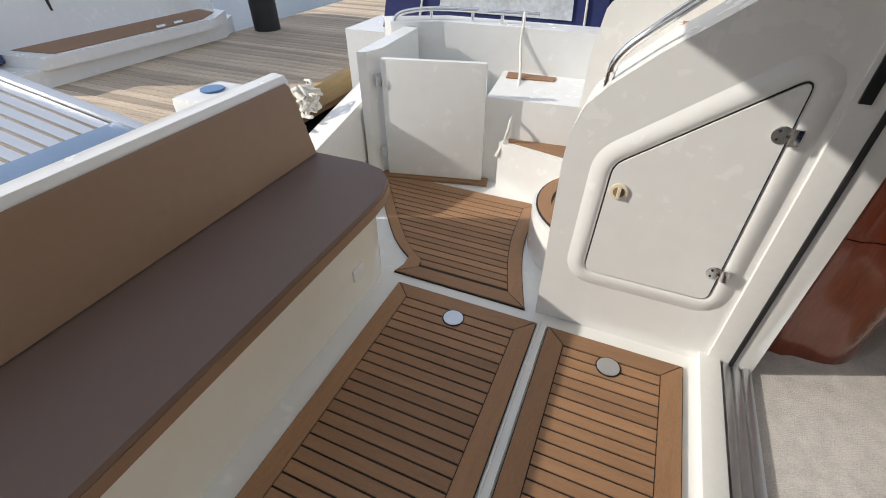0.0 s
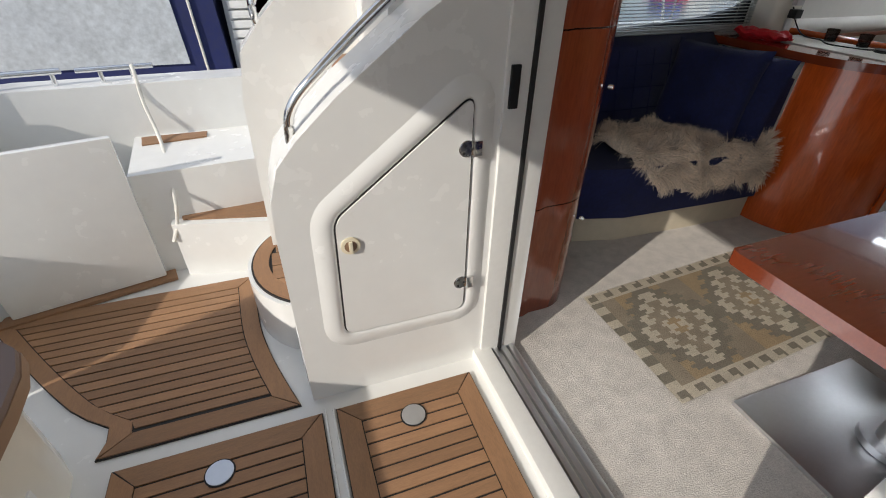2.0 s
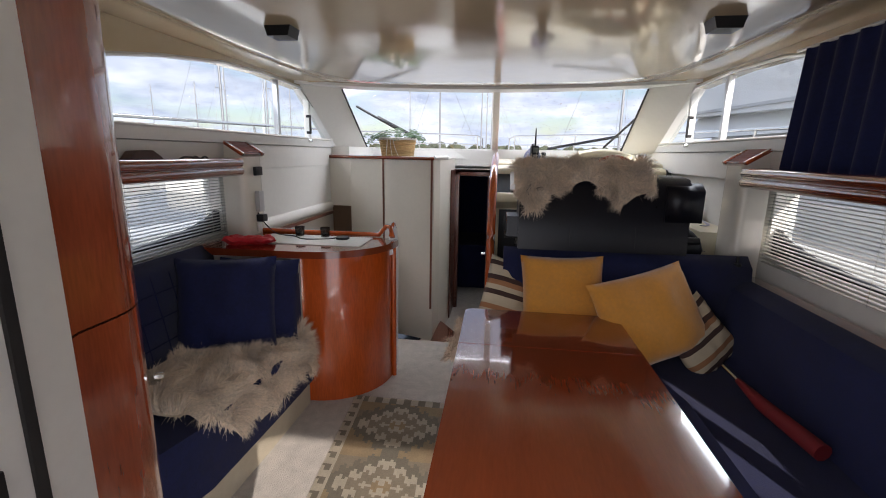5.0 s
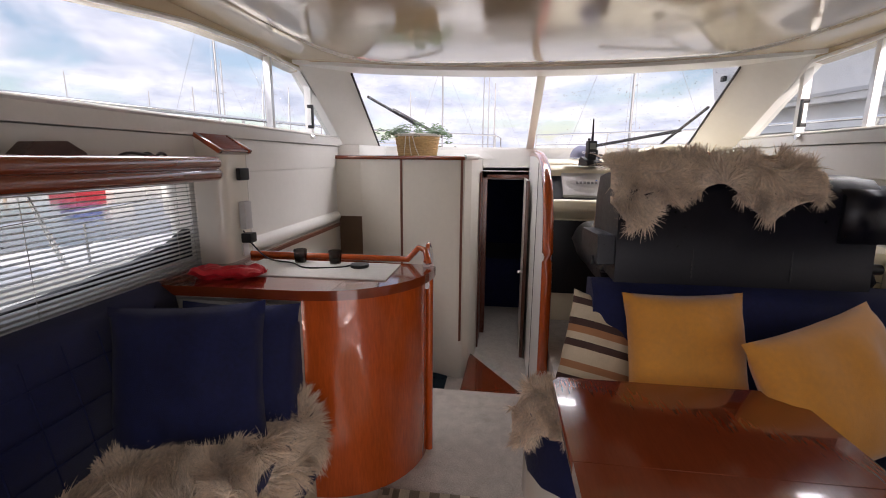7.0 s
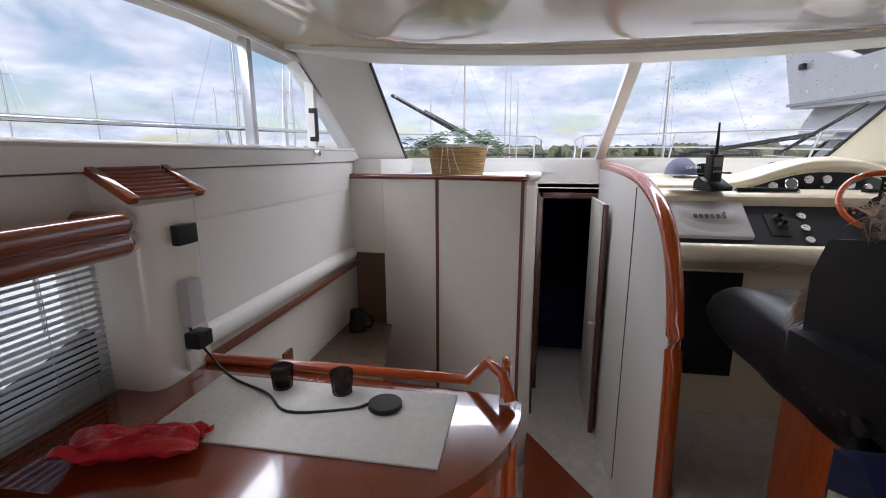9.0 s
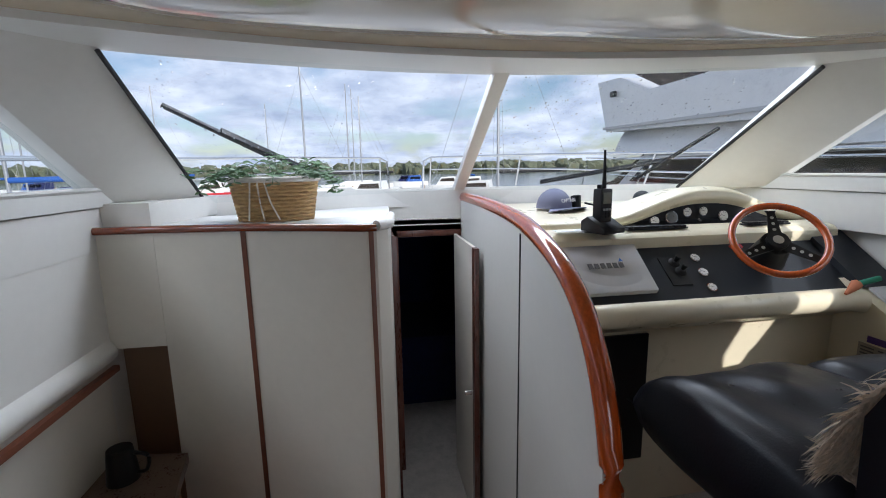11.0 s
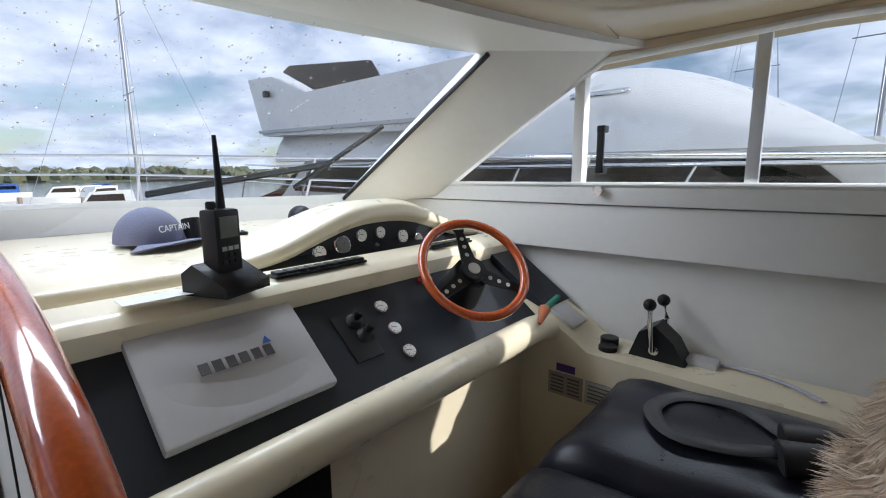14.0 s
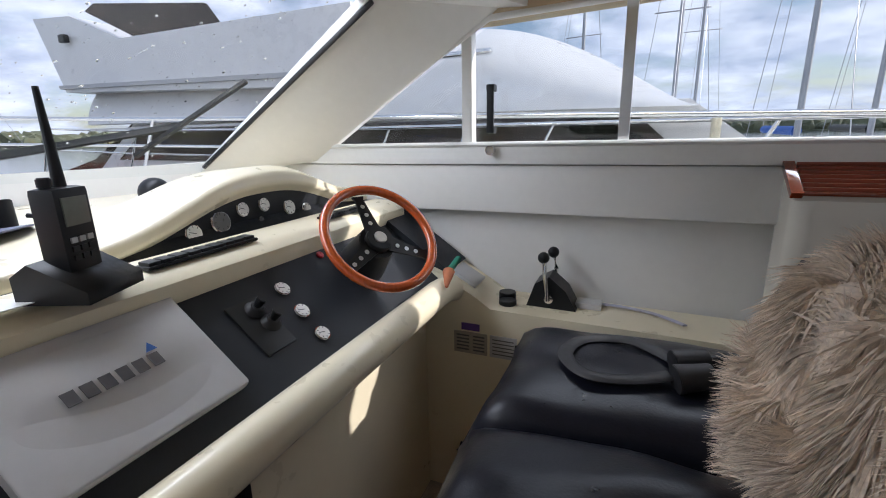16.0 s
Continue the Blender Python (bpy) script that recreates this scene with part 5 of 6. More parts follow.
planked("teak_hatch", "weathered teak planked cockpit hatch with black caulking", -0.825, -0.155, -1.0, 1.37, 0.0, 0.048)
planked("teak_hatch", "weathered teak planked cockpit hatch with black caulking", -0.108, 0.425, -1.0, 1.37, 0.0, 0.048)


def l_in(y):
    t = (y - 1.43) / 0.85
    return -0.885 + 0.025 * math.sin(min(1, t / 0.25) * math.pi) - 0.66 * max(0, t - 0.14) ** 0.85


def r_in(y):
    t = (y - 1.43) / 0.85
    return -0.225 - 0.14 * math.sin(min(1, t / 0.75) * math.pi / 2) - 0.05 * max(0, t - 0.7)


planked("teak_deck", "weathered teak planked deck before the side gate", -0.9, -0.3, 1.43, 2.30, 0.0, 0.047, w=0.07, left=l_in, right=r_in)
for x, y in ((-0.495, 1.25), (0.155, 1.25)):
    lf = empty("hatch_latch", "round recessed steel hatch latch", "latch", "hatch latches")
    disc("rim", pose(x, y, 0.001), 0.048, 0.003, RUBBER, lf, sides=28, bevel=0.001)
    disc("plate", pose(x, y, 0.0035), 0.043, 0.003, ALU, lf, sides=28, bevel=0.001)
tagged(box("hatch_gutter", (-0.15, -1.0, -0.012), (-0.113, 1.38, -0.004), WHITE, 0.0), "white channel between the hatches", "trim", kind=S)
for x in (-0.148, -0.120):
    tagged(box("gutter_lip", (x, -1.0, -0.006), (x + 0.006, 1.38, 0.003), WHITE, 0.002), "white hatch edge", "trim", kind=S)

# stern seat
st = empty("stern_bench", "taupe vinyl stern bench with a tan backrest on a white base", "bench")
seat_pts = [(-1.43, -1.1), (-0.875, -1.1), (-0.885, 1.30)] + [(-0.895, 1.42), (-0.93, 1.52), (-1.0, 1.585), (-1.12, 1.615), (-1.43, 1.61)]
prism("base", [(-1.50, -1.1), (-0.93, -1.1), (-0.925, 1.30), (-0.94, 1.40), (-1.0, 1.50), (-1.12, 1.56), (-1.5, 1.58)], "z", -0.012, 0.385, GEL, 0.015, st, seg=3)
prism("cushion", seat_pts, "z", 0.385, 0.455, TAUPE, 0.018, st, seg=3, angle=60)
prism("cushion_band", [(x * 1.0 + (0.004 if x > -1.4 else 0), y + (0.004 if y > 1.5 else 0)) for x, y in seat_pts], "z", 0.386, 0.432, TAN, 0.006, st)
prism("backrest", [(-1.415, 0.44), (-1.37, 0.46), (-1.455, 0.765), (-1.475, 0.78), (-1.53, 0.74)], "y", -1.1, 1.60, TAN, 0.012, st, seg=3)
box("vent", (-0.928, 1.16, 0.13), (-0.918, 1.24, 0.19), WHITE, 0.004, st)
tr = empty("transom_coaming", "white gelcoat transom coaming behind the bench", "coaming", kind=S)
prism("wall", [(-1.46, 0.30), (-1.48, 0.775), (-1.50, 0.805), (-1.56, 0.81), (-1.60, 0.79), (-1.64, -0.6), (-1.5, -0.6)], "y", -1.3, 1.63, WHITE, 0.0, tr)
box("corner_block", (-1.75, 1.22, 0.66), (-1.56, 1.48, 0.80), WHITE, 0.03, tr)
disc("fuel_cap", pose(-1.655, 1.36, 0.80), 0.05, 0.008, material("blue_cap", (0.10, 0.22, 0.42), 0.35), tr)

# side gate and port quarter
gt = empty("side_gate", "white gelcoat side gate panel standing closed", "gate")
GM = pose(-1.41, 2.285, 0, 0, 0, 13.5)
o = box("panel", (0.03, -0.02, 0.015), (0.64, 0.02, 0.735), WHITE, 0.012, gt); o.data.transform(GM)
o = box("sill", (-0.02, -0.05, -0.008), (0.68, 0.03, 0.012), TEAKB, 0.004, gt); o.data.transform(GM)
for z in (0.14, 0.58):
    o = box("hinge", (0.0, -0.03, z), (0.03, 0.01, z + 0.06), ALU, 0.004, gt); o.data.transform(GM)
qb = empty("port_quarter", "white gelcoat port quarter bulwark with steps", "bulwark", kind=S)
prism("gate_post", [(-1.49, 2.22), (-1.44, 2.24), (-1.40, 2.36), (-1.44, 2.9), (-1.54, 2.9), (-1.51, 2.5)], "z", -0.3, 0.77, WHITE, 0.035, qb, seg=3)
hull("quarter", [(-2.35, 1.75, -0.4), (-1.52, 1.65, -0.4), (-1.5, 2.9, -0.4), (-2.3, 2.95, -0.4), (-1.75, 1.75, 0.28), (-1.52, 1.68, 0.35), (-1.5, 2.85, 0.62), (-1.72, 2.85, 0.55)], WHITE, 0.05, qb)
prism("bulwark", [(-1.62, 2.86), (-1.3, 3.0), (0.55, 3.06), (0.55, 3.25), (-1.35, 3.2), (-1.75, 3.0)], "z", -0.5, 0.80, WHITE, 0.02, qb, seg=3)
prism("upper_step", [(-0.80, 2.48), (0.52, 2.60), (0.52, 3.06), (-0.86, 3.02)], "z", -0.02, 0.53, WHITE, 0.02, qb)
prism("lower_step", [(-0.69, 2.43), (-0.24, 2.33), (0.1, 2.33), (0.1, 2.62), (-0.69, 2.56)], "z", -0.02, 0.285, WHITE, 0.02, qb)
prism("tread", [(-0.66, 2.555), (-0.64, 2.46), (-0.26, 2.37), (0.0, 2.37), (0.0, 2.60), (-0.40, 2.60)], "z", 0.286, 0.294, TEAK, 0.001, qb)
prism("tread", [(-0.80, 2.86), (-0.5, 2.90), (-0.5, 2.98), (-0.82, 2.98)], "z", 0.531, 0.538, TEAK, 0.001, qb)
cl = empty("mooring_cleat", "polished steel mooring cleat with a rope", "cleat")
tube("horn", [(-1.02, 3.08, 0.865), (-0.68, 3.09, 0.87)], 0.013, CHROME, cl)
for x in (-0.92, -0.78):
    tube("leg", [(x, 3.085, 0.80), (x, 3.085, 0.865)], 0.011, CHROME, cl)
tagged(tube("mooring_rope", curve([(-0.77, 3.07, 0.88), (-0.76, 3.03, 0.84), (-0.755, 2.99, 0.7), (-0.72, 2.9, 0.56), (-0.66, 2.62, 0.5), (-0.64, 2.45, 0.40), (-0.66, 2.44, 0.30), (-0.70, 2.42, 0.2)], 6), 0.009, ROPE, sides=6), "white rope hanging from the cleat", "rope")
gr = empty("quarter_rail", "polished steel rail on the bulwark", "rail")
tube("bar", curve([(-1.62, 2.88, 0.77), (-1.58, 2.93, 0.84), (-1.40, 3.03, 0.865), (-1.08, 3.08, 0.868)], 6), 0.015, CHROME, gr)
for p in ((-1.40, 3.03), (-1.12, 3.075)):
    tube("post", [(*p, 0.79), (*p, 0.86)], 0.011, CHROME, gr)
for i, y in enumerate((1.95, 2.03, 2.12)):
    tagged(tube("mooring_rope", curve([(-1.72, y, 0.40 + .03 * i), (-1.95, y + 0.05, 0.34), (-2.4, y - 0.25 - 0.1 * i, 0.0), (-3.7, y - 1.0, -0.33)], 6), 0.011, ROPE, sides=6), "white mooring rope led ashore", "rope", "stern mooring ropes")
tagged(tube("rope_coil", [(-1.80 + 0.035 * math.cos(a) + 0.0015 * a * math.sin(a * 3), 2.12 + 0.06 * math.sin(a), 0.42 + 0.012 * a * 0.35 + 0.03 * math.sin(a * 2.3)) for a in [i * 0.4 for i in range(90)]], 0.011, ROPE, sides=6), "coiled white mooring rope", "rope")
NAVYPL = material("navy_fender", (0.02, 0.03, 0.10), 0.4, var=0.1)
fd = empty("fender", "navy and white fender hanging at the quarter", "fender")
tube("body", [(-2.45, 2.35, -0.3), (-2.45, 2.35, -0.25), (-2.45, 2.35, 0.2), (-2.45, 2.35, 0.27)], [0.05, 0.12, 0.12, 0.03], NAVYPL, fd, sides=14)

# stairs to the upper deck, with the locker in their side
sw_ = empty("stair_moulding", "white gelcoat stair moulding with a locker and teak treads", "stairs")
sidep = [(-0.18, 0.72), (-0.172, 0.83), (-0.14, 0.925), (-0.08, 0.995), (0.035, 1.098), (0.27, 1.278), (0.48, 1.408), (0.60, 1.47)]
prism("near_side", [(-0.18, -0.08), (0.60, -0.08)] + sidep[::-1], "y", 1.442, 1.67, WHITE, 0.075, sw_, seg=6)
prism("plinth", [(0.52, 1.452), (-0.10, 1.455)] + arc(-0.10, 1.545, 0.09, 270, 180, 5) + [(-0.19, 1.9), (0.52, 1.9)], "z", -0.012, 0.25, WHITE, 0.012, sw_, seg=3)


def rounded(pts, r, n=5):
    """The polygon with its corners rounded off."""
    out = []
    for i_, p in enumerate(pts):
        p = Vector(p)
        a = (Vector(pts[i_ - 1]) - p).normalized() * r
        b = (Vector(pts[(i_ + 1) % len(pts)]) - p).normalized() * r
        out += [tuple(p + a * (1 - t) ** 2 + b * t * t) for t in (k / n for k in range(n + 1))]
    return out


def grown(pts, d):
    """The counter-clockwise outline pushed out by d."""
    out = []
    for i_ in range(len(pts)):
        t = Vector(pts[(i_ + 1) % len(pts)]) - Vector(pts[i_ - 1])
        t.normalize()
        out.append((pts[i_][0] + t.y * d, pts[i_][1] - t.x * d))
    return out


# the locker door in its soft raised surround
dpts = rounded([(-0.024, 0.30), (0.407, 0.30), (0.407, 1.075), (-0.012, 0.748)], 0.035)
bm = bmesh.new()
rings = [[bm.verts.new((x, y_, z)) for x, z in grown(dpts, d)] for d, y_ in ((0.004, 1.450), (0.0055, 1.437), (0.012, 1.432), (0.026, 1.4295), (0.042, 1.431), (0.058, 1.436), (0.078, 1.4445))]
for ra, rb in zip(rings, rings[1:]):
    for k in range(len(ra)):
        bm.faces.new((ra[k], ra[(k + 1) % len(ra)], rb[(k + 1) % len(ra)], rb[k]))
finish("surround", bm, WHITE, sw_, angle=70)
prism("locker_shadow_gap", grown(dpts, 0.006), "y", 1.437, 1.4415, RUBBER, 0.0, sw_)
prism("locker_door", dpts, "y", 1.429, 1.4365, WHITE, 0.003, sw_)
for z in (0.924, 0.424):
    box("hinge", (0.408, 1.416, z - 0.024), (0.436, 1.426, z + 0.024), CHROME, 0.003, sw_)
    disc("hinge_leaf", pose(0.392, 1.430, z, 90), 0.026, 0.006, CHROME, sw_)
    for dx, dz in ((-0.01, 0.012), (-0.01, -0.012), (0.012, 0.0)):
        disc("screw", pose(0.392 + dx, 1.4245, z + dz, 90), 0.004, 0.002, RUBBER, sw_, sides=10, bevel=0)
disc("lock", pose(0.024, 1.430, 0.661, 90), 0.03, 0.008, CREAMD, sw_)
disc("lock_well", pose(0.024, 1.4225, 0.661, 90), 0.019, 0.002, TAN, sw_)
box("lock_key", (0.018, 1.414, 0.642), (0.030, 1.423, 0.680), CREAMD, 0.004, sw_)
prism("far_side", [(-0.25, 0.0), (0.52, 0.0), (0.52, 2.10), (0.47, 1.85), (0.2, 1.48), (-0.10, 1.2), (-0.20, 1.08), (-0.23, 0.9)], "y", 2.16, 2.30, WHITE, 0.05, sw_, seg=4)
for i, (xa, z) in enumerate(((-0.12, 0.52), (-0.02, 0.79), (0.08, 1.055), (0.23, 1.29))):
    box("riser", (xa, 1.66, 0.0), (0.52, 2.16, z), WHITE, 0.01, sw_)
    box("tread", (xa + 0.015, 1.69, z), (xa + 0.17, 2.13, z + 0.008), TEAK, 0.001, sw_)
rs = arc(-0.02, 2.02, 0.34, 235, 130, 14, 0.36)
prism("round_step", rs + [(0.1, 2.30), (0.1, 1.68)], "z", -0.012, 0.235, WHITE, 0.012, sw_)
prism("round_tread", [(-0.02 + (x + 0.02) * 0.95, 2.02 + (y - 2.02) * 0.95) for x, y in rs] + [(-0.1, 2.27), (-0.1, 1.72)], "z", 0.236, 0.243, CAULK, 0.0, sw_)
ri = arc(-0.02, 2.02, 0.315, 235, 130, 12, 0.335)
rii = arc(-0.02, 2.02, 0.25, 130, 235, 12, 0.26)
prism("tread_border", ri + rii, "z", 0.2435, 0.248, TEAKB, 0.0, sw_)
for k in range(4):
    ya = 1.80 + k * 0.1
    prism("tread_plank", [(-0.265 + 0.02 * abs(k - 1.5), ya), (0.05, ya), (0.05, ya + 0.093), (-0.265 + 0.02 * abs(k - 1.5), ya + 0.093)], "z", 0.2435, 0.2475, TEAK, 0.0, sw_)
hr = empty("stair_handrail", "polished steel stair handrail", "handrail", "stair handrails")
tube("bar", curve([(-0.09, 1.515, 0.955), (-0.09, 1.505, 0.995), (-0.083, 1.50, 1.045), (-0.054, 1.495, 1.094), (0.006, 1.49, 1.152), (0.111, 1.49, 1.243), (0.226, 1.49, 1.332), (0.31, 1.49, 1.383), (0.371, 1.495, 1.392), (0.425, 1.50, 1.38), (0.445, 1.52, 1.35)], 5), 0.014, CHROME, hr)
hr2 = empty("stair_handrail", "polished steel stair handrail", "handrail", "stair handrails")
tube("bar", curve([(-0.12, 2.2, 1.14), (-0.13, 2.2, 1.22), (-0.09, 2.2, 1.28), (0.10, 2.2, 1.44), (0.4, 2.2, 1.72)], 6), 0.014, CHROME, hr2)

# overhang of the upper deck and the far cockpit side
tagged(prism("overhang", [(-1.72, -1.3), (0.5, -1.3), (0.5, 2.40), (0.12, 2.40), (0.10, 1.60), (-0.2, 1.60), (-1.1, 1.5), (-1.72, 1.2)], "z", 2.10, 2.22, GEL, 0.03), "cream underside of the upper deck overhang", "overhang", kind=S)
tagged(box("cockpit_side", (-1.6, -1.35, -0.3), (0.5, -1.2, 0.8), WHITE, 0.02), "white cockpit side", "wall", kind=S)
pn = empty("bulkhead_locker", "white gelcoat locker panel beside the door", "locker")
box("panel", (0.40, -0.5, 0.25), (0.47, 0.36, 1.25), WHITE, 0.012, pn)
disc("latch", pose(0.40, 0.325, 1.18, 0, -90), 0.02, 0.012, CHROME, pn)
disc("screw", pose(0.40, 0.325, 1.235, 0, -90), 0.007, 0.004, CHROME, pn)

# own hull, side decks and rails
hl = empty("hull", "white boat hull with side decks and foredeck", "hull", kind=S)
for s in (lambda y: y, mirror):
    a, b = sorted((s(2.83), s(3.30)))
    box("side_deck", (0.56, a, 0.80), (5.6, b, 0.86), WHITE, 0.02, hl)
    a, b = sorted((s(3.24), s(3.32)))
    box("topsides", (0.56, a, -1.0), (5.6, b, 0.95), WHITE, 0.03, hl)
hpts = [(5.6, 3.3)] + [(5.6 + 5.2 * math.sin(radians(t)), 0.985 + 2.33 * math.cos(radians(t)) ** 0.8) for t in (20, 40, 60, 75, 85)] + [(10.85, 0.985)]
prism("foredeck", hpts + [(x, mirror(y)) for x, y in hpts[::-1][1:]], "z", 1.33, 1.40, WHITE, 0.03, hl)
for s in (lambda y: y, mirror):
    br = empty("deck_rail", "polished steel deck rail along the bow", "rail", "deck rails")
    line = [(0.8, s(3.26), 1.68), (2.5, s(3.28), 1.74), (4.4, s(3.28), 1.79), (6.5, s(3.05), 1.84), (8.2, s(2.35), 1.89), (9.2, s(1.35), 1.90)]
    lp = curve(line, 5) + [Vector((9.25, s(1.25), 1.85)), Vector((9.25, s(1.22), 1.3))]
    tube("bar", lp, 0.014, CHROME, br)
    tube("bar", [Vector((p.x, p.y, p.z - 0.17)) for p in curve(line, 5)], 0.009, CHROME, br)
    for x, y, z in line[1:]:
        tube("stanchion", [(x + 0.30, y, 0.86 if x < 5.5 else 1.27), (x, y, z)], 0.011, CHROME, br)

# ---- outside ----
WATER = material("harbour_water", (0.03, 0.045, 0.05), 0.12, var=0.2, scale=0.6, bump=0.9, bump_scale=3.0)
tagged(box("water", (-3000, -3000, -2.2), (3000, 3000, -1.0), WATER, 0.0), "rippled grey harbour water", "water", kind=S)
DOCKW = material("dock_timber", (0.46, 0.37, 0.27), 0.8, var=0.35, scale=2.2, bump=0.5, bump_scale=30, stretch=(0.8, 7, 7), random_tone=0.3, dirt=((0.10, 0.07, 0.05), 3.0, 0.58))
dk = empty("dock", "weathered timber pontoon with wet dark patches", "dock", kind=S)
box("frame", (-6.7, -8, -0.75), (-3.72, 22, -0.40), TEAKB, 0.0, dk)
box("edge_beam", (-3.72, -8, -0.62), (-3.62, 22, -0.345), material("pine_beam", (0.42, 0.30, 0.15), 0.7, var=0.25, scale=3, stretch=(7, 1, 7)), 0.01, dk)
me = None
for i in range(200):
    y = -6 + i * 0.14
    if me is None:
        me = box("plank", (-6.7, -0.066, -0.035), (-3.72, 0.066, 0.0), DOCKW, 0.004, dk)
        me.location = (0, y, -0.36)
    else:
        o = new("plank", me.data)
        o.parent = dk
        o.location = (0, y, -0.36)
tagged(disc("mooring_pile", pose(-6.3, 6.7, -2), 0.22, 5.0, RUBBER), "black steel mooring pile at the pontoon", "pile")
gw_ = empty("gangway", "ribbed aluminium gangway from the pontoon", "gangway")
GWM = pose(-2.78, 0.72, 0.30, 0, 8.0, 0)
for k in range(9):
    o = box("rib", (-2.6, 0.06 + k * 0.098, -0.03), (-0.2, 0.135 + k * 0.098, 0.0), ALU, 0.008, gw_); o.data.transform(GWM)
for y in (0.0, 0.98):
    o = box("side_beam", (-2.6, y - 0.05, -0.08), (0.0, y + 0.03, 0.03), ALU, 0.025, gw_); o.data.transform(GWM)
o = box("end_plate", (-0.2, -0.02, -0.07), (0.02, 0.98, 0.012), material("blue_grey_plate", (0.16, 0.24, 0.36), 0.4, var=0.1), 0.008, gw_); o.data.transform(GWM)

CANV = material("navy_canvas", (0.015, 0.022, 0.10), 0.8, var=0.2, scale=4, bump=0.4, bump_scale=200)
CLEARV = material("clear_vinyl", (0.55, 0.58, 0.60), 0.15, var=0.25, scale=3)
# boat with a navy canopy alongside
nb = empty("canopy_boat", "white motor boat with a navy canvas cockpit canopy", "boat")
prism("hull", [(-3.2, 4.6), (4.5, 4.7), (7.5, 6.2), (4.5, 7.7), (-3.2, 7.7)], "z", -1.0, 0.30, WHITE, 0.08, nb, seg=3)
prism("canopy", [(-2.85, 0.30), (-0.42, 0.30), (-0.50, 1.75), (-0.9, 2.05), (-2.2, 2.0), (-2.65, 1.2)], "y", 4.85, 7.4, CANV, 0.05, nb, seg=3)
prism("canopy_window", [(-2.15, 0.52), (-0.75, 0.52), (-0.80, 1.5), (-1.9, 1.5)], "y", 4.835, 4.86, CLEARV, 0.03, nb)
for x in (-2.4, -0.62):
    tube("canopy_seam", [(x, 4.838, 0.32), (x + (0.3 if x < -1 else -0.05), 4.838, 1.7)], 0.012, ROPE, nb, sides=6)
for k in range(9):
    prism("canopy_tab", [(-2.75 + k * 0.28, 0.30), (-2.65 + k * 0.28, 0.30), (-2.70 + k * 0.28, 0.38)], "y", 4.83, 4.846, WHITE, 0.0, nb)
box("cabin", (-0.40, 4.95, 0.30), (2.8, 7.3, 1.5), WHITE, 0.08, nb, seg=3)
for k in range(7):
    box("louvre", (-0.36, 4.90, 0.62 + k * 0.075), (0.14, 4.955, 0.68 + k * 0.075), WHITE, 0.008, nb)
bm = bmesh.new()
bm.faces.new([bm.verts.new(p) for p in ((-0.2, 4.87, 1.02), (0.06, 4.87, 1.0), (0.06, 4.87, 0.86), (-0.2, 4.87, 0.9))])
bmesh.ops.solidify(bm, geom=bm.faces[:], thickness=0.004)
finish("pennant", bm, [material("pennant_cloth", (0.25, 0.05, 0.12), 0.8)], nb)
for x in (1.0, 3.0):
    box("window", (x, 4.93, 0.85), (x + 1.2, 4.955, 1.25), SMOKE, 0.0, nb) if x < 2 else None
tube("deck_rail", [(0.5, 4.75, 0.9), (3, 4.75, 0.95), (5.5, 5.2, 1.0)], 0.014, CHROME, nb)
for x in (0.5, 1.8, 3.1, 4.3):
    tube("stanchion", [(x, 4.76, 0.3), (x, 4.76, 0.93)], 0.011, CHROME, nb)

# stern of the boat across the pontoon
lb = empty("stern_boat", "white and navy motor boat moored across the pontoon", "boat")
lb.location = (0.38, -0.25, 0)
NAVYH = material("navy_hull", (0.012, 0.025, 0.10), 0.2, var=0.05, coat=0.6)
prism("hull", [(-6.95, 3.0), (-6.9, 6.2), (-7.3, 6.8), (-14, 6.8), (-16, 5), (-14, 2.9)], "z", -1.0, -0.15, WHITE, 0.06, lb, seg=3)
prism("band", [(-7.5, 2.86), (-7.45, 3.3), (-13.9, 3.3), (-14, 2.84)], "z", -0.1, 0.35, NAVYH, 0.03, lb)
prism("swim_platform", [(-6.85, 3.4), (-6.75, 5.9), (-7.1, 6.5), (-7.7, 6.6), (-7.7, 3.3)], "z", -0.15, -0.02, WHITE, 0.04, lb, seg=3)
prism("platform_teak", [(-6.95, 3.6), (-6.88, 5.8), (-7.15, 6.3), (-7.6, 6.4), (-7.6, 3.5)], "z", -0.02, -0.012, TEAK, 0.0, lb)
prism("transom", [(-7.6, -0.2), (-7.75, 0.55), (-7.9, 0.6), (-9, 0.6), (-9, -0.2)], "y", 3.0, 6.75, WHITE, 0.04, lb)
prism("canopy", [(-7.85, 0.6), (-8.2, 2.0), (-11, 2.1), (-11.2, 0.6)], "y", 3.1, 6.6, CANV, 0.06, lb)
for y in (4.2, 5.6):
    box("transom_strap", (-7.72, y, -0.1), (-7.70, y + 0.03, 0.58), RUBBER, 0.0, lb)
for y in (5.0, 5.3):
    tube("cleat", [(-6.9, y, 0.02), (-6.9, y + 0.15, 0.02)], 0.02, CHROME, lb)

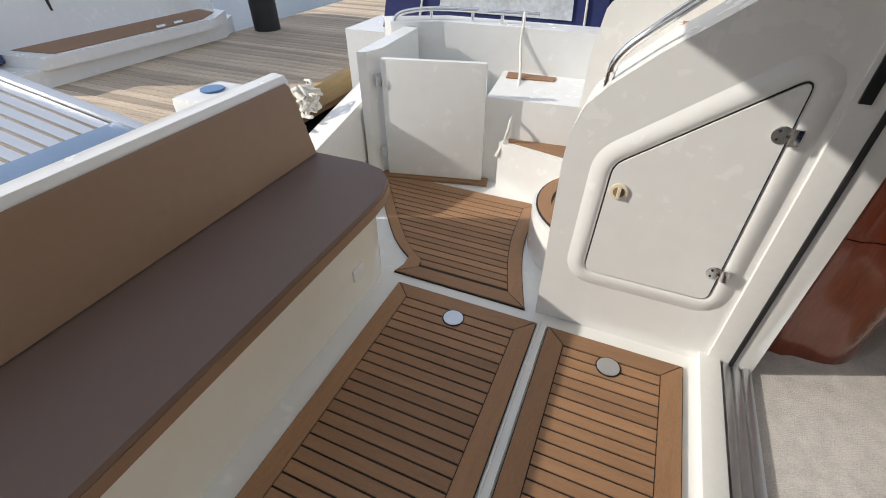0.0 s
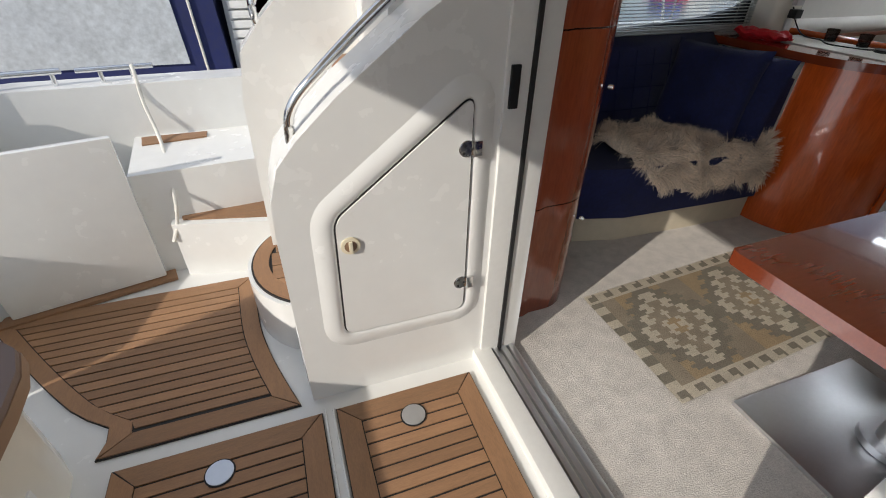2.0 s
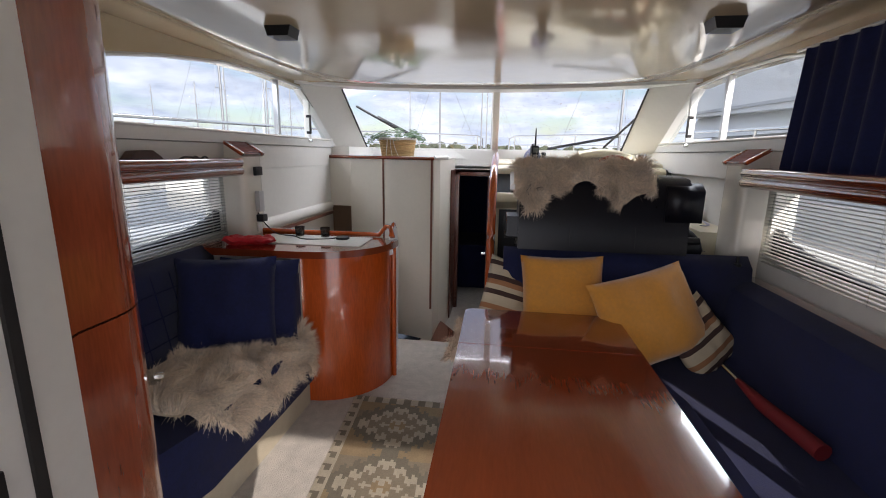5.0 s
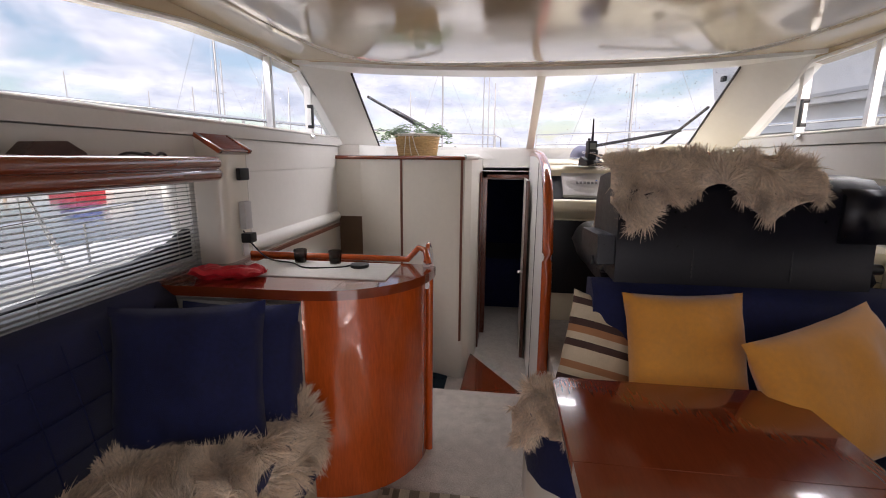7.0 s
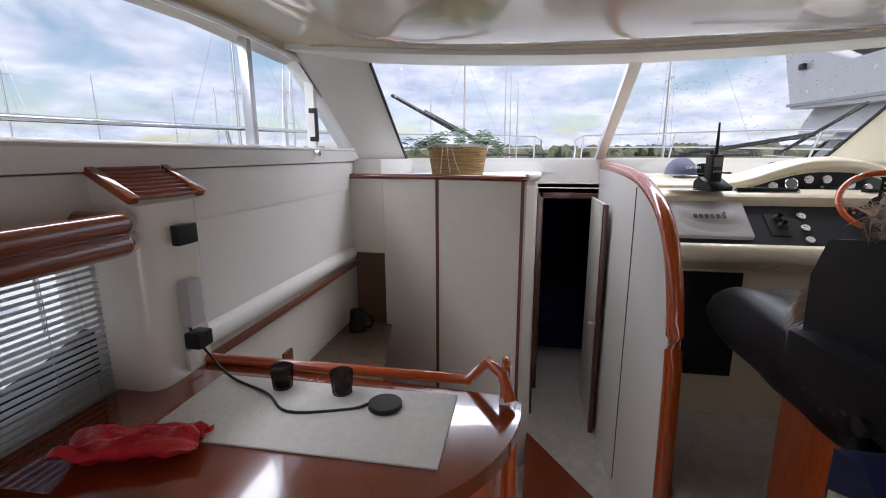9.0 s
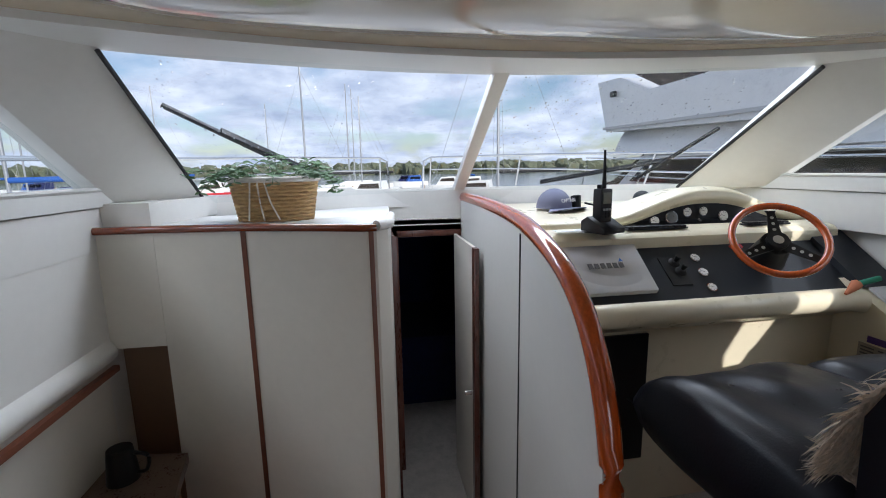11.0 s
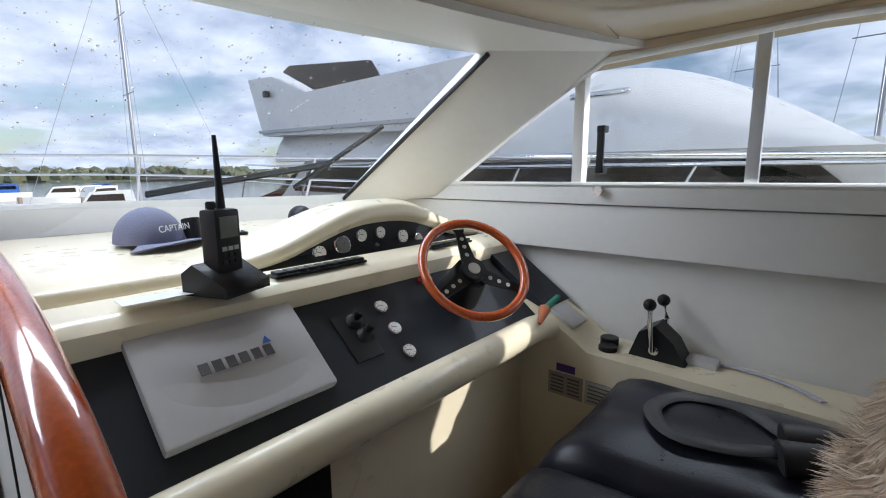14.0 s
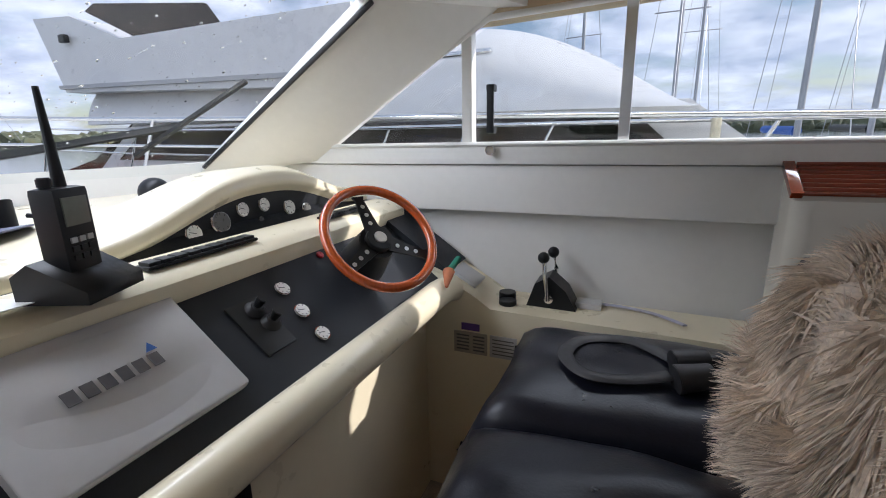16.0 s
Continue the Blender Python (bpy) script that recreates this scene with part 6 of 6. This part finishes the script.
# large yacht on the starboard side
ny_ = empty("neighbour_yacht", "large white flybridge motor yacht moored alongside", "yacht")
YW = material("yacht_white", (0.78, 0.77, 0.75), 0.3, var=0.05, scale=0.8, coat=0.3)
prism("hull", [(-4, -3.0), (9, -2.9), (13, -3.6), (15.5, -5.2), (13, -6.8), (9, -7.4), (-4, -7.4)], "z", -1.0, 1.05, YW, 0.1, ny_, seg=3)
prism("cabin", [(2.0, 1.05), (11.5, 1.05), (10.2, 1.95), (3.2, 1.95)], "y", -3.4, -6.9, YW, 0.05, ny_)
prism("cabin_glass", [(3.1, 1.38), (10.6, 1.45), (10.0, 1.84), (3.6, 1.84)], "y", -3.36, -3.41, SMOKE, 0.0, ny_)
prism("aft_screen", [(2.55, 1.25), (3.3, 1.25), (4.4, 1.86), (4.1, 1.88)], "y", -3.30, -3.37, SMOKE, 0.0, ny_)
# rounded roof and flybridge mouldings
def roof_f(u, v):
    x = 3.15 + 7.6 * u
    h = 0.98 * math.sin(min(1, u / 0.30) * math.pi / 2) ** 0.9
    a = (v * 1.0) * math.pi / 2
    return (x, -3.12 - 0.02 * v - 1.2 * (1 - math.cos(a)) - 0.25 * v, 1.88 + 0.07 * u + h * math.sin(a))
sheet("roof", roof_f, 40, 14, YW, ny_, thick=0.05)
prism("roof_soffit", [(3.15, -3.16), (10.8, -3.16), (10.8, -6.5), (3.15, -6.5)], "z", 1.86, 1.89, YW, 0.0, ny_)
prism("flybridge", [(6.2, 2.2), (10.9, 2.38), (11.3, 3.35), (10.5, 3.3), (9.6, 2.95), (6.2, 2.95)], "y", -3.02, -6.8, YW, 0.12, ny_, seg=4)
prism("flybridge_lip", [(6.2, 2.30), (10.95, 2.42), (10.98, 2.47), (6.2, 2.35)], "y", -2.98, -3.03, GREYP, 0.01, ny_)
prism("flybridge_screen", [(8.0, 2.95), (9.4, 2.95), (10.3, 3.35), (10.1, 3.42), (8.2, 3.2)], "y", -3.1, -3.16, SMOKE, 0.01, ny_)
box("nav_lamp", (10.55, -3.0, 2.98), (10.68, -2.93, 3.08), BLKPL, 0.02, ny_)
tube("roof_handle", curve([(5.4, -3.2, 2.42), (5.0, -3.24, 2.43), (4.9, -3.28, 2.44), (4.95, -3.35, 2.44)], 5), 0.03, CHROME, ny_)
tube("deck_rail", [(-1, -3.05, 1.75), (6, -3.0, 1.78), (10, -3.1, 1.85), (13, -3.7, 1.95)], 0.018, CHROME, ny_)
tube("deck_rail", [(-1, -3.05, 1.45), (6, -3.0, 1.48), (10, -3.1, 1.55), (13, -3.7, 1.6)], 0.012, CHROME, ny_)
for x in (1.0, 3.0, 4.6, 6.2, 8.0, 10.0, 12.0):
    tube("stanchion", [(x, -3.03, 1.05), (x - 0.35, -3.03, 1.76)], 0.014, CHROME, ny_)
prism("cabin_front", [(10.2, 1.05), (13.2, 1.05), (11.4, 1.45), (10.4, 1.95)], "y", -3.5, -6.8, SMOKE, 0.02, ny_)
tube("fender", [(3.05, -2.98, 1.52), (3.05, -2.98, 1.78)], 0.035, CREAMD, ny_)

# masts, far boats and shore
MASTM = material("grey_mast", (0.42, 0.43, 0.45), 0.4, 0.6, var=0.1)
BLUEC = material("blue_sail_cover", (0.02, 0.10, 0.40), 0.7, var=0.15)
rnd = random.Random(21)


def sailing_boat(x, y, h, cover=False, turn=0):
    b = empty("sailing_boat", "moored white sailing boat with a tall mast", "sailing boat", "moored sailing boats")
    b.matrix_basis = pose(x, y, 0, 0, 0, turn)
    L = h * 0.75
    prism("hull", [(-L / 2, -1.2), (L * 0.2, -1.4), (L / 2, 0), (L * 0.2, 1.4), (-L / 2, 1.2)], "z", -1.0, 0.1, WHITE, 0.08, b)
    prism("coachroof", [(-L * 0.2, 0.1), (L * 0.22, 0.1), (L * 0.12, 0.5), (-L * 0.2, 0.6)], "y", -0.8, 0.8, WHITE, 0.05, b)
    tube("mast", [(0.5, 0, 0.3), (0.5, 0, h)], [0.085, 0.06], MASTM, b, sides=8)
    for z in (0.45, 0.72):
        tube("spreader", [(0.5, -0.8, h * z), (0.5, 0.8, h * z)], 0.02, MASTM, b, sides=5)
    tube("boom", [(0.45, 0, 1.6), (-L * 0.4, 0, 1.65)], 0.13, BLUEC if cover else RUBBER, b, sides=8)
    for p in ((L / 2, 0, 0.2), (-L / 2, 0, 0.2), (0.5, 1.3, 0.2), (0.5, -1.3, 0.2)):
        tube("stay", [p, (0.5 if p[0] == 0.5 else 0.5, 0, h * 0.97)], 0.009, MASTM, b, sides=4)
    return b


for i in range(22):
    sailing_boat(rnd.uniform(26, 75), rnd.uniform(-14, 70), rnd.uniform(9, 13), rnd.random() < 0.4, rnd.uniform(-20, 20) + 90)
for x, y, h, c in ((2.5, -17, 12, True), (-0.5, -15, 13, True), (-3.2, -18, 14, False), (6, -22, 13, False), (-6, -16, 12, True), (1.0, -26, 14, False)):
    sailing_boat(x, y, h, c, 80 + rnd.uniform(-8, 8))
for i in range(46):
    x, y = rnd.uniform(28, 80), rnd.uniform(-16, 90)
    b = empty("moored_boat", "small white motor boat moored in the distance", "motor boat", "distant motor boats")
    b.matrix_basis = pose(x, y, 0, 0, 0, rnd.uniform(60, 120))
    prism("hull", [(-2.5, -1.1), (1.2, -1.2), (3, 0), (1.2, 1.2), (-2.5, 1.1)], "z", -1.0, 0.0, WHITE if i % 5 else REDP, 0.06, b)
    prism("cabin", [(-1.5, 0), (1.0, 0), (0.4, 0.9), (-1.3, 1.0)], "y", -0.85, 0.85, (WHITE, WHITE, BLUEC, CANV)[i % 4], 0.05, b)
    prism("window", [(-1.2, 0.4), (0.6, 0.4), (0.35, 0.75), (-1.15, 0.8)], "y", -0.86, 0.86, SMOKE, 0.0, b)
for i in range(24):
    x = rnd.uniform(24, 60)
    tagged(disc("harbour_post", pose(x, rnd.uniform(-10, 60), -2), 0.12, rnd.uniform(2.2, 3.0), DOCKW, sides=10), "weathered timber harbour post", "post", "harbour posts")
# foliage green lightened and greyed: distance haze mixed into the colour
FOL = material("hazed_woodland", (0.105, 0.12, 0.075), 0.9, var=0.6, scale=0.35, bump=1.0, bump_scale=2, dirt=((0.15, 0.11, 0.03), 0.2, 0.55))
rnd = random.Random(31)
bm = bmesh.new()
for i in range(2600):
    a = rnd.uniform(-math.pi, math.pi)
    if math.cos(a - math.pi) > 0.75 and rnd.random() < .5:
        continue
    R = rnd.uniform(380, 470)
    h = 5 + 5 * noise.noise((math.cos(a) * 4, math.sin(a) * 4, 2)) + (R - 380) * 0.07
    bmesh.ops.create_icosphere(bm, subdivisions=1, radius=1, matrix=Matrix.Translation((R * math.cos(a), R * math.sin(a), h * rnd.uniform(0.1, 0.7) - 1)) @ pose(0, 0, 0, rnd.uniform(0, 90), rnd.uniform(0, 90)) @ Matrix.Diagonal((rnd.uniform(4, 9), rnd.uniform(4, 9), rnd.uniform(3, 6), 1)))
tagged(finish("far_woods", bm, FOL), "low wooded far shore in autumn green paled by painted haze", "woods", kind="stuff")
tagged(prism("far_shore", [(360 * math.cos(radians(k * 8)), 360 * math.sin(radians(k * 8))) for k in range(45)] + [(500 * math.cos(radians(-k * 8)), 500 * math.sin(radians(-k * 8))) for k in range(46)], "z", -1.2, 0.0, FOL, 0.0), "low far shore", "shore", kind=S)
